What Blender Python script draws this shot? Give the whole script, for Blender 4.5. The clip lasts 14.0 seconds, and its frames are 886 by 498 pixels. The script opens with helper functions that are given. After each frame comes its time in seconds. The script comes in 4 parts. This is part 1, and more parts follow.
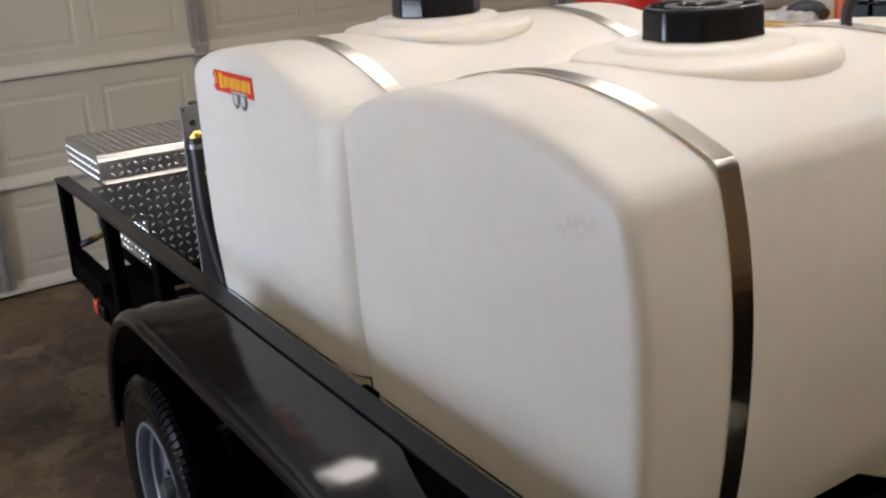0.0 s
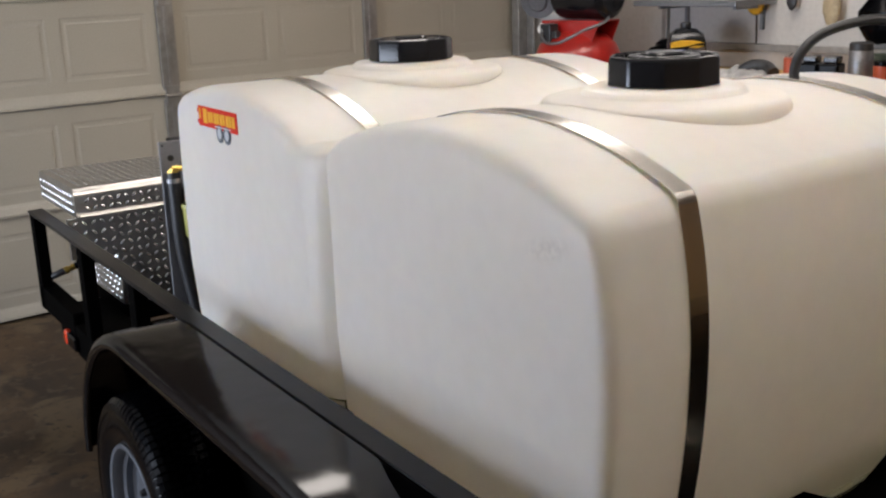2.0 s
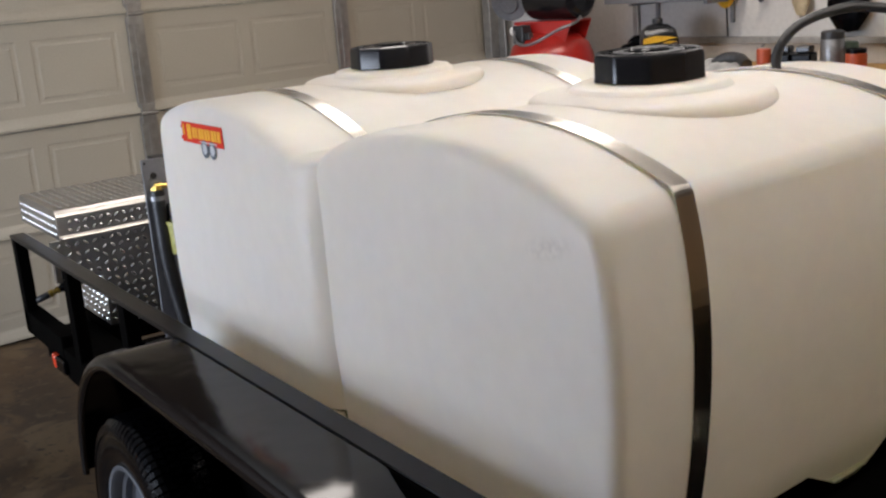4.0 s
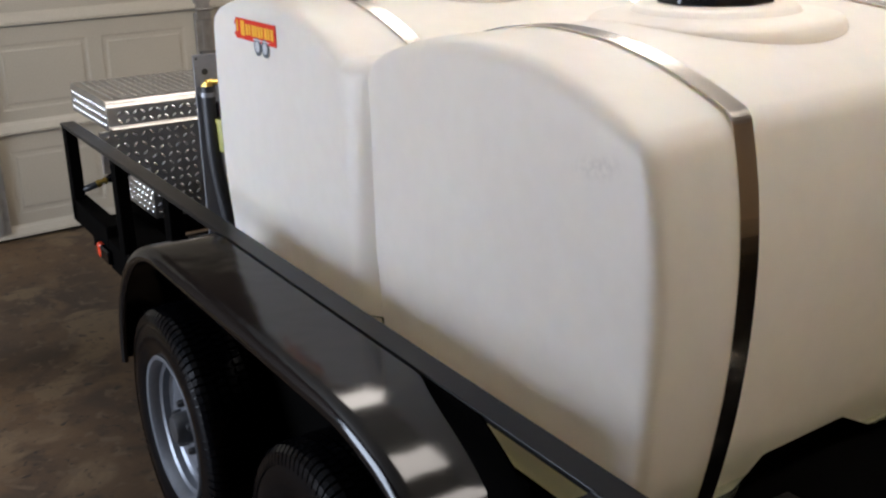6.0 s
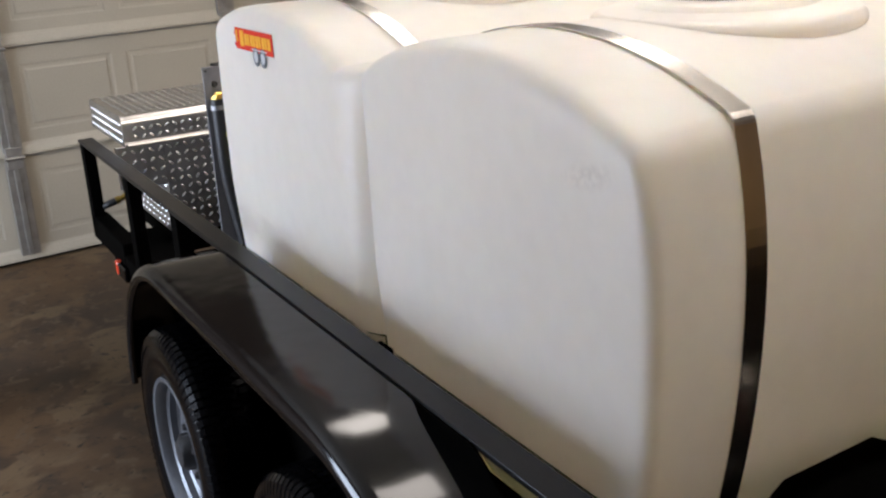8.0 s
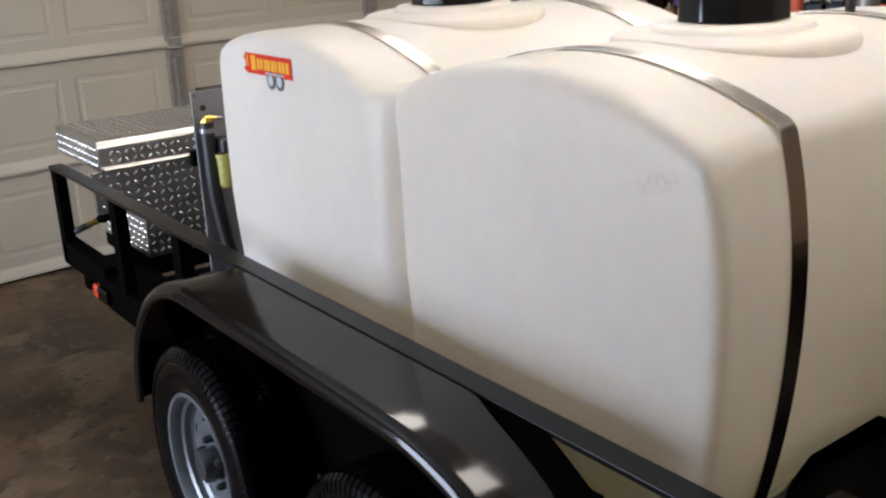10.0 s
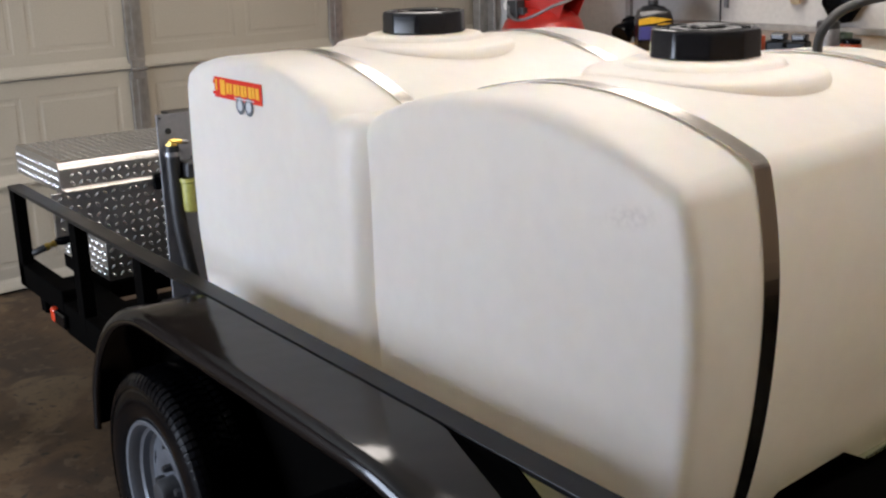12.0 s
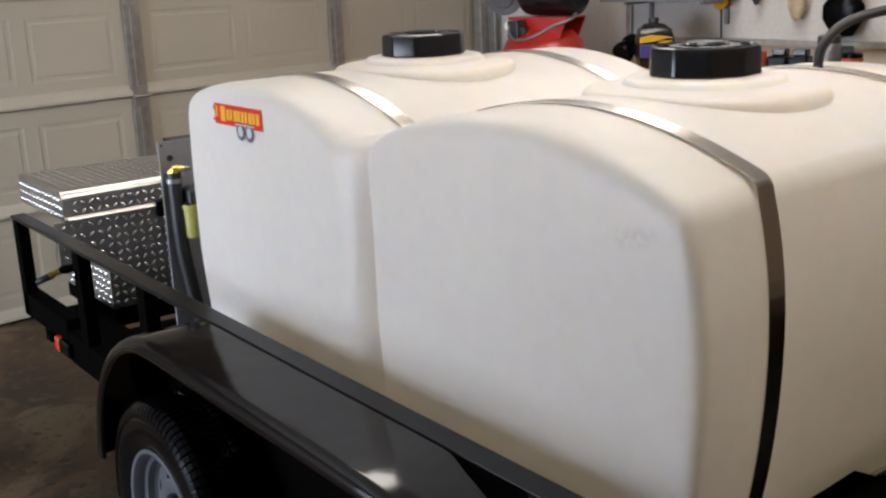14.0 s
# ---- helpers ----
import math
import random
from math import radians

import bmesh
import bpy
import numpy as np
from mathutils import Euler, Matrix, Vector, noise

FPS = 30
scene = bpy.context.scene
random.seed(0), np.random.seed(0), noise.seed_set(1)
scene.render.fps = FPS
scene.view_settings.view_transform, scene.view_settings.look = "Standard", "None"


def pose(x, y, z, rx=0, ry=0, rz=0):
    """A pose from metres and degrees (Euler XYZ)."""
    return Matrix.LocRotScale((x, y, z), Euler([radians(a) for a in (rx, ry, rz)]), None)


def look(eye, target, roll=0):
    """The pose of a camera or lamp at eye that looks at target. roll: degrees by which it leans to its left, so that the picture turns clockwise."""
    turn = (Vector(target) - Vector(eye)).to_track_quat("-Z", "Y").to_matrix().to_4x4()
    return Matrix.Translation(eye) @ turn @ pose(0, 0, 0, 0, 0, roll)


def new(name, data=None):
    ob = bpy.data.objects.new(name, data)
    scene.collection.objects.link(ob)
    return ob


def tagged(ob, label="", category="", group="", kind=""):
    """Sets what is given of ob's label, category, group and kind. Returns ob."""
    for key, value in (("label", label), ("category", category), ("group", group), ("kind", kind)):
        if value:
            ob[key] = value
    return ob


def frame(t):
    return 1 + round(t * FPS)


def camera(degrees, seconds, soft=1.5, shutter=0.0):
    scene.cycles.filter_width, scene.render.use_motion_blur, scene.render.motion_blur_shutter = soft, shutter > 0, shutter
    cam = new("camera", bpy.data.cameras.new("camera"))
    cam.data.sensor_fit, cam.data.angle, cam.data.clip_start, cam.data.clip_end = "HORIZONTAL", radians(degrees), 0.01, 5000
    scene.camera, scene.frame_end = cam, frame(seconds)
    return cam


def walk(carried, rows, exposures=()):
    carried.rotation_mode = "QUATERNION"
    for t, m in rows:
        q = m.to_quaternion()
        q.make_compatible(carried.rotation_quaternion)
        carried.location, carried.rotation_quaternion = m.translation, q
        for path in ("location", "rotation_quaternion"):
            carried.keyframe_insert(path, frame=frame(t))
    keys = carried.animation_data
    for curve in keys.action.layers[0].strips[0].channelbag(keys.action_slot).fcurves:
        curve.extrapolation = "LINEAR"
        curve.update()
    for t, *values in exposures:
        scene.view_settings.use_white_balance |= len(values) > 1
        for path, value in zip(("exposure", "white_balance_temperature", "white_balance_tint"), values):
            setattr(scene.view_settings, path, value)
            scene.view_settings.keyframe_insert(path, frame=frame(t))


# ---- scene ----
cam = camera(44.68, 14.0, soft=2.3)
walk(cam, [
    (0, look((-0.893, -0.92, 1.649), (0.062, 0.733, 1.053), -4.1)),
    (0.5, look((-0.879, -0.991, 1.626), (0.037, 0.685, 1.034), -2.6)),
    (1, look((-0.983, -1.03, 1.66), (0.001, 0.607, 1.066), -6.5)),
    (1.5, look((-1.019, -1.018, 1.648), (0.051, 0.58, 1.097), -3.0)),
    (2, look((-1.003, -1.012, 1.643), (0.043, 0.615, 1.134), -2.2)),
    (2.5, look((-1.009, -1.013, 1.643), (0.021, 0.624, 1.134), -2.4)),
    (4.8, look((-1.091, -0.983, 1.642), (0.046, 0.581, 1.128), -6.5)),
    (5, look((-1.116, -0.999, 1.641), (0.033, 0.541, 1.087), -6.2)),
    (5.5, look((-1.122, -0.995, 1.635), (0.004, 0.522, 0.979), -3.9)),
    (6, look((-1.033, -0.979, 1.628), (-0.044, 0.636, 0.985), -1.4)),
    (6.5, look((-0.939, -0.94, 1.612), (-0.005, 0.708, 0.972), -1.2)),
    (7, look((-0.918, -0.939, 1.619), (0.007, 0.728, 1.016), -1.8)),
    (7.5, look((-0.889, -0.924, 1.608), (0.0, 0.76, 0.998), -3.1)),
    (8, look((-0.886, -0.938, 1.605), (0.022, 0.729, 0.976), -3.5)),
    (8.2, look((-0.897, -0.936, 1.609), (-0.006, 0.739, 0.977), -3.4)),
    (10.3, look((-1.217, -0.89, 1.635), (-0.106, 0.665, 1.046), -2.5)),
    (10.5, look((-1.209, -0.881, 1.636), (-0.083, 0.664, 1.05), -2.0)),
    (11, look((-1.217, -0.882, 1.639), (-0.079, 0.664, 1.08), -1.5)),
    (11.5, look((-1.214, -0.881, 1.637), (-0.064, 0.659, 1.082), -1.4)),
    (12, look((-1.216, -0.879, 1.637), (-0.062, 0.658, 1.086), -1.4)),
    (12.5, look((-1.204, -0.888, 1.637), (-0.018, 0.627, 1.091), -1.5)),
    (13, look((-1.208, -0.896, 1.642), (-0.033, 0.631, 1.105), -2.4)),
    (13.5, look((-1.23, -0.907, 1.644), (-0.037, 0.61, 1.12), -2.2)),
    (14, look((-1.201, -0.873, 1.638), (-0.049, 0.679, 1.124), -2.5)),
], exposures=[
    (0.0, -0.17), (0.5, -0.21), (1.0, -0.16), (1.5, -0.18), (2.0, -0.20), (2.5, -0.22), (5.0, -0.15), (5.5, -0.11), (6.0, -0.05),
    (6.5, 0.01), (8.0, 0.02), (10.5, 0.03), (11.5, 0.02), (12.5, 0.06), (13.0, 0.06), (13.5, 0.04), (14.0, -0.09),
])

# ---------------------------------------------------------------- world and light
world = bpy.data.worlds.new("world")
scene.world = world
world.use_nodes = True
wn = world.node_tree
sky = wn.nodes.new("ShaderNodeTexSky")
sky.sky_type, sky.sun_disc, sky.sun_elevation, sky.sun_rotation = "NISHITA", False, radians(35), radians(270)
wn.links.new(sky.outputs[0], wn.nodes["Background"].inputs[0])
wn.nodes["Background"].inputs[1].default_value = 0.12

ROOM = pose(0, 0, 0, 0, 0, 5.1)          # the garage stands at five degrees to the trailer
DOOR_V, WALL_U, BACK_V, LEFT_U, CEIL = 4.465, 3.85, -4.2, -3.2, 2.75
LAMPS = [(1.25, 2.55), (0.75, 0.62), (0.85, -0.60), (2.75, 2.15)]


def area(name, m, sx, sy, watts, rgb):
    lamp = bpy.data.lights.new(name, "AREA")
    lamp.shape, lamp.size, lamp.size_y, lamp.energy, lamp.color = "RECTANGLE", sx, sy, watts, rgb
    ob = new(name, lamp)
    ob.matrix_world = m
    return ob


# the open bay in the side wall: daylight off the bright ground outside
area("bay_daylight", ROOM @ pose(LEFT_U - 0.1, 3.15, 1.05, 0, -90, 0), 2.06, 2.2, 178, (0.69, 0.795, 1.0))

# ---------------------------------------------------------------- materials


def nodes(name):
    m = bpy.data.materials.new(name)
    m.use_nodes = True
    return m, m.node_tree, m.node_tree.nodes["Principled BSDF"]


def surface(name, rgb, rough=0.5, metal=0.0, spread=0.08, grain=60.0, bump=0.0, coarse=3.0, wear=None, coat=0.0, stretch=None, spec=0.5):
    """A painted, moulded or metal surface: colour and gloss vary at two scales, with a fine relief."""
    m, t, b = nodes(name)
    co = t.nodes.new("ShaderNodeTexCoord")
    src = co.outputs["Object"]
    if stretch:
        mp = t.nodes.new("ShaderNodeMapping")
        mp.inputs["Scale"].default_value = stretch
        t.links.new(src, mp.inputs[0])
        src = mp.outputs[0]
    fine, broad = t.nodes.new("ShaderNodeTexNoise"), t.nodes.new("ShaderNodeTexNoise")
    for n, s in ((fine, grain), (broad, coarse)):
        n.inputs["Scale"].default_value, n.inputs["Detail"].default_value = s, 4
        t.links.new(src, n.inputs["Vector"])
    add = t.nodes.new("ShaderNodeMath")
    add.operation = "ADD"
    t.links.new(fine.outputs[0], add.inputs[0])
    t.links.new(broad.outputs[0], add.inputs[1])
    ramp = t.nodes.new("ShaderNodeMapRange")
    ramp.inputs[1].default_value, ramp.inputs[2].default_value = 0.7, 1.3
    t.links.new(add.outputs[0], ramp.inputs[0])
    mix = t.nodes.new("ShaderNodeMix")
    mix.data_type = "RGBA"
    dark = wear or tuple(c * (1 - 2 * spread) for c in rgb)
    mix.inputs[6].default_value, mix.inputs[7].default_value = (*dark, 1), (*[min(1, c * (1 + spread)) for c in rgb], 1)
    t.links.new(ramp.outputs[0], mix.inputs[0])
    t.links.new(mix.outputs[2], b.inputs["Base Color"])
    rr = t.nodes.new("ShaderNodeMapRange")
    rr.inputs[3].default_value, rr.inputs[4].default_value = max(0.02, rough * 0.8), min(1, rough * 1.2)
    t.links.new(broad.outputs[0], rr.inputs[0])
    t.links.new(rr.outputs[0], b.inputs["Roughness"])
    b.inputs["Metallic"].default_value = metal
    b.inputs["Coat Weight"].default_value = coat
    b.inputs["Specular IOR Level"].default_value = spec
    if bump:
        bp = t.nodes.new("ShaderNodeBump")
        bp.inputs["Strength"].default_value, bp.inputs["Distance"].default_value = bump, 0.002
        t.links.new(fine.outputs[0], bp.inputs["Height"])
        t.links.new(bp.outputs[0], b.inputs["Normal"])
    return m


def concrete_floor():
    """Old brown concrete with dark blotches, pale wear and fine pits."""
    m, t, b = nodes("stained_concrete")
    co = t.nodes.new("ShaderNodeTexCoord")
    mix_rgb = None
    base = (0.0760, 0.0415, 0.0168, 1)
    for scale, detail, lo, hi, rgb in ((1.3, 8, 0.44, 0.60, (0.0350, 0.0190, 0.0092, 1)), (3.7, 10, 0.52, 0.62, (0.0960, 0.0540, 0.0225, 1)), (9.0, 8, 0.55, 0.66, (0.0390, 0.0220, 0.0105, 1)), (2.6, 14, 0.56, 0.61, (0.1216, 0.0781, 0.0384, 1)), (14.0, 12, 0.57, 0.64, (0.0960, 0.0614, 0.0320, 1)), (30.0, 6, 0.60, 0.70, (0.0166, 0.0102, 0.0064, 1))):
        n, r, mx = t.nodes.new("ShaderNodeTexNoise"), t.nodes.new("ShaderNodeMapRange"), t.nodes.new("ShaderNodeMix")
        n.inputs["Scale"].default_value, n.inputs["Detail"].default_value, n.inputs["Distortion"].default_value = scale, detail, 0.6
        t.links.new(co.outputs["Object"], n.inputs["Vector"])
        r.inputs[1].default_value, r.inputs[2].default_value = lo, hi
        t.links.new(n.outputs[0], r.inputs[0])
        mx.data_type = "RGBA"
        if mix_rgb is None:
            mx.inputs[6].default_value = base
        else:
            t.links.new(mix_rgb, mx.inputs[6])
        mx.inputs[7].default_value = rgb
        t.links.new(r.outputs[0], mx.inputs[0])
        mix_rgb = mx.outputs[2]
    t.links.new(mix_rgb, b.inputs["Base Color"])
    b.inputs["Roughness"].default_value = 0.62
    g, bp = t.nodes.new("ShaderNodeTexNoise"), t.nodes.new("ShaderNodeBump")
    g.inputs["Scale"].default_value, g.inputs["Detail"].default_value = 90, 6
    bp.inputs["Strength"].default_value, bp.inputs["Distance"].default_value = 0.3, 0.002
    t.links.new(co.outputs["Object"], g.inputs["Vector"])
    t.links.new(g.outputs[0], bp.inputs["Height"])
    t.links.new(bp.outputs[0], b.inputs["Normal"])
    return m


def polyethylene():
    """Milky rotomoulded plastic: a hollow shell that lets light through, faint waviness, dull sheen."""
    m = surface("milky_polyethylene", (0.92, 0.898, 0.862), 0.40, 0, 0.025, 22, 0.015, 2.6)
    b = m.node_tree.nodes["Principled BSDF"]
    t = m.node_tree
    wave, swell = t.nodes.new("ShaderNodeTexNoise"), t.nodes.new("ShaderNodeBump")
    wave.inputs["Scale"].default_value, wave.inputs["Detail"].default_value = 7.0, 3
    swell.inputs["Strength"].default_value, swell.inputs["Distance"].default_value = 0.20, 0.010
    t.links.new(wave.outputs[0], swell.inputs["Height"])
    t.links.new(b.inputs["Normal"].links[0].from_socket, swell.inputs["Normal"])
    t.links.new(swell.outputs[0], b.inputs["Normal"])
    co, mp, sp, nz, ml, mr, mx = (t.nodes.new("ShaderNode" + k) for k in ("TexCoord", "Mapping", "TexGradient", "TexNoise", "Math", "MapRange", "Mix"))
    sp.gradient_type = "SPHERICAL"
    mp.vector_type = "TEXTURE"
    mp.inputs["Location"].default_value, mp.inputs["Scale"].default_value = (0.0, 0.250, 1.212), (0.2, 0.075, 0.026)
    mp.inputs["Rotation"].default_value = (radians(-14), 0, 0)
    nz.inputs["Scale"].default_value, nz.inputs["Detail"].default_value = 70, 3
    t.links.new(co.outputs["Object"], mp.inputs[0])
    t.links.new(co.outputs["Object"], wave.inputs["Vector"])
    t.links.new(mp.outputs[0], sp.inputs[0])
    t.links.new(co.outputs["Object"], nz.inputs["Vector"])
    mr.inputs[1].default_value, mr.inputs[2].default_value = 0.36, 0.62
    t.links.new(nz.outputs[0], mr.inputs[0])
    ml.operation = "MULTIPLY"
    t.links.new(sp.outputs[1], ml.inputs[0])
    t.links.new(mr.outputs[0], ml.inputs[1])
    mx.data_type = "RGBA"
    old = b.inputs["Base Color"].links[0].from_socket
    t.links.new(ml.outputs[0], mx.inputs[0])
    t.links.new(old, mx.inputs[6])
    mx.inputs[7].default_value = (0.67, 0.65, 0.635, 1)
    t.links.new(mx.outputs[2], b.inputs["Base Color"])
    b.inputs["Subsurface Weight"].default_value, b.inputs["Subsurface Scale"].default_value = 0.7, 0.036
    b.inputs["Subsurface Radius"].default_value = (1.0, 0.85, 0.65)
    shine = t.nodes.new("ShaderNodeBsdfTranslucent")
    both = t.nodes.new("ShaderNodeMixShader")
    shine.inputs[0].default_value = (0.97, 0.88, 0.745, 1)
    both.inputs[0].default_value = 0.42
    t.links.new(b.outputs[0], both.inputs[1])
    t.links.new(shine.outputs[0], both.inputs[2])
    t.links.new(both.outputs[0], t.nodes["Material Output"].inputs[0])
    return m


def gloss_paint():
    """Black sprayed enamel on hand-rolled sheet: glossy, slightly wavy, with a brownish cast."""
    m = surface("gloss_black_paint", (0.0055, 0.0042, 0.004), 0.12, 0, 0.1, 50, 0.0, 3)
    t, b = m.node_tree, m.node_tree.nodes["Principled BSDF"]
    co, dent, bp = t.nodes.new("ShaderNodeTexCoord"), t.nodes.new("ShaderNodeTexNoise"), t.nodes.new("ShaderNodeBump")
    dent.inputs["Scale"].default_value, dent.inputs["Detail"].default_value = 7.0, 2
    bp.inputs["Strength"].default_value, bp.inputs["Distance"].default_value = 0.34, 0.005
    t.links.new(co.outputs["Object"], dent.inputs["Vector"])
    t.links.new(dent.outputs[0], bp.inputs["Height"])
    t.links.new(bp.outputs[0], b.inputs["Normal"])
    lw, gloss = t.nodes.new("ShaderNodeLayerWeight"), t.nodes.new("ShaderNodeMapRange")
    lw.inputs["Blend"].default_value = 0.5
    for k, v in enumerate((0.42, 0.68, 0.46, 0.12), 1):
        gloss.inputs[k].default_value = v
    t.links.new(lw.outputs["Facing"], gloss.inputs[0])
    t.links.new(gloss.outputs[0], b.inputs["Specular IOR Level"])
    return m


def clear_water():
    """Water with a green cast that lets the light on through."""
    m = surface("greenish_water", (0.82, 0.88, 0.70), 0.25, 0, 0.03, 8, 0.0, 2)
    b = m.node_tree.nodes["Principled BSDF"]
    b.inputs["Transmission Weight"].default_value, b.inputs["IOR"].default_value = 0.9, 1.05
    return m


def glow(name, rgb, strength):
    m, t, b = nodes(name)
    b.inputs["Base Color"].default_value = (*rgb, 1)
    b.inputs["Emission Color"].default_value, b.inputs["Emission Strength"].default_value = (*rgb, 1), strength
    return m


M = {
    "floor": concrete_floor(),
    "wall": surface("white_wall_paint", (0.55, 0.53, 0.50), 0.7, 0, 0.05, 40, 0.1, 1.5),
    "ceiling": surface("ceiling_paint", (0.70, 0.67, 0.60), 0.8, 0, 0.05, 40, 0.1, 1.2),
    "ply": surface("plywood_wall", (0.60, 0.355, 0.12), 0.7, 0, 0.15, 30, 0.1, 1.2),
    "boards": surface("tan_wall_boards", (0.56, 0.45, 0.35), 0.7, 0, 0.12, 30, 0.1, 1.2),
    "dark": surface("dark_brown_boards", (0.10, 0.07, 0.05), 0.7, 0, 0.15, 30, 0.1, 1.2),
    "door": surface("cream_door_paint", (0.425, 0.38, 0.30), 0.45, 0, 0.04, 120, 0.06, 1.6),
    "galv": surface("galvanised_steel", (0.36, 0.34, 0.31), 0.45, 0.7, 0.12, 25, 0.05, 5),
    "poly": polyethylene(),
    "water": clear_water(),
    "steel": surface("brushed_stainless", (0.68, 0.64, 0.59), 0.22, 1.0, 0.05, 40, 0.0, 4, stretch=(14, 1, 1)),
    "black": gloss_paint(),
    "satin": surface("satin_black_paint", (0.006, 0.0055, 0.006), 0.32, 0, 0.15, 70, 0.04, 3, spec=0.17),
    "deck": surface("matte_black_deck", (0.002, 0.0018, 0.0016), 0.7, 0, 0.2, 70, 0.05, 3, spec=0.01),
    "rubber": surface("tyre_rubber", (0.0022, 0.0022, 0.0028), 0.20, 0, 0.2, 80, 0.03, 6, spec=0.10),
    "rim": surface("silver_wheel_paint", (0.18, 0.19, 0.21), 0.34, 0.5, 0.06, 60, 0.03, 4),
    "lid": surface("black_plastic_lid", (0.010, 0.010, 0.012), 0.22, 0, 0.1, 60, 0.03, 5),
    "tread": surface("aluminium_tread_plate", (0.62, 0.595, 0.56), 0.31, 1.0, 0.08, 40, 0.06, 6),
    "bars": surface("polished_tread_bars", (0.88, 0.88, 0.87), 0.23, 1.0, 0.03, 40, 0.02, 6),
    "hose": surface("black_rubber_hose", (0.018, 0.018, 0.019), 0.45, 0, 0.15, 90, 0.1, 8),
    "red": surface("red_enamel", (0.46, 0.022, 0.016), 0.30, 0, 0.08, 60, 0.03, 4, coat=0.3),
    "decal": surface("red_decal", (0.66, 0.028, 0.010), 0.55, 0, 0.04, 60, 0, 4, spec=0.2),
    "yellow": surface("yellow_print", (0.85, 0.40, 0.03), 0.55, 0, 0.05, 60, 0, 4, spec=0.2),
    "grey": surface("grey_print", (0.10, 0.11, 0.12), 0.4, 0, 0.05, 60, 0, 4),
    "pale": surface("pale_print", (0.55, 0.55, 0.55), 0.4, 0, 0.05, 60, 0, 4),
    "amber": surface("amber_lens", (0.60, 0.045, 0.012), 0.2, 0, 0.1, 80, 0.05, 8, coat=0.5),
    "brass": surface("brass", (0.60, 0.42, 0.11), 0.34, 1.0, 0.1, 60, 0.03, 8),
    "filter": surface("yellow_filter_bowl", (0.42, 0.40, 0.10), 0.35, 0, 0.1, 60, 0.03, 6),
    "plate": surface("grey_steel_plate", (0.28, 0.28, 0.29), 0.40, 0.7, 0.1, 60, 0.05, 5),
    "panel": surface("grey_powder_coat", (0.24, 0.24, 0.26), 0.45, 0.0, 0.06, 60, 0.05, 5),
    "charcoal": surface("charcoal_metal", (0.05, 0.05, 0.052), 0.42, 0.3, 0.15, 60, 0.05, 5),
    "orange": surface("orange_plastic", (0.42, 0.075, 0.030), 0.4, 0, 0.1, 60, 0.03, 5),
    "yellowp": surface("yellow_plastic", (0.75, 0.42, 0.03), 0.4, 0, 0.1, 60, 0.03, 5),
    "blue": surface("purple_blue_plastic", (0.06, 0.06, 0.22), 0.4, 0, 0.1, 60, 0.03, 5),
    "tan": surface("tan_handle", (0.45, 0.36, 0.22), 0.5, 0, 0.15, 40, 0.05, 5),
    "rag": surface("grey_rag", (0.45, 0.44, 0.42), 0.8, 0, 0.2, 30, 0.3, 8),
    "green": surface("dark_green_can", (0.06, 0.09, 0.06), 0.4, 0, 0.1, 60, 0.03, 5),
    "cap": surface("white_plastic", (0.72, 0.70, 0.66), 0.4, 0, 0.04, 80, 0.03, 5),
    "paper": surface("white_label", (0.75, 0.73, 0.70), 0.5, 0, 0.05, 40, 0, 5),
    "tube": glow("lamp_diffuser", (1.0, 0.925, 0.865), 10.1),
}

# ---------------------------------------------------------------- mesh helpers


def link(ob, parent):
    if parent is not None:
        ob.parent = parent
    return ob


def part(name, bm, material, parent=None, label="", smooth=False, m=None):
    """Links a bmesh as one mesh object, under a thing or a part."""
    me = bpy.data.meshes.new(name)
    if smooth:
        for f in bm.faces:
            f.smooth = True
        for e in bm.edges:
            if smooth != "all" and len(e.link_faces) == 2 and e.calc_face_angle(0) > radians(38):
                e.smooth = False
    bm.to_mesh(me)
    bm.free()
    for mm in (material if isinstance(material, (list, tuple)) else [material]):
        me.materials.append(mm)
    ob = link(new(name, me), parent)
    if m is not None:
        ob.matrix_basis = m
    if label:
        ob["label"] = label
    return ob


def empty(name, m=None):
    ob = new(name)
    ob.empty_display_size = 0.1
    if m is not None:
        ob.matrix_basis = m
    return ob


def absorb(bm, other, m=None):
    """Copies one bmesh into another."""
    if m is not None:
        bmesh.ops.transform(other, matrix=m, verts=other.verts)
    me = bpy.data.meshes.new("tmp")
    other.to_mesh(me)
    other.free()
    bm.from_mesh(me)
    bpy.data.meshes.remove(me)
    return bm


def box(x0, x1, y0, y1, z0, z1, bevel=0.0, seg=2):
    bm = bmesh.new()
    bmesh.ops.create_cube(bm, size=1, matrix=Matrix.Translation(((x0 + x1) / 2, (y0 + y1) / 2, (z0 + z1) / 2)) @ Matrix.Diagonal((x1 - x0, y1 - y0, z1 - z0, 1)))
    if bevel:
        bmesh.ops.bevel(bm, geom=bm.edges[:], offset=bevel, segments=seg, affect="EDGES", profile=0.5)
    return bm


def boxes(*rows, bevel=0.0):
    bm = bmesh.new()
    for r in rows:
        absorb(bm, box(*r, bevel=bevel))
    return bm


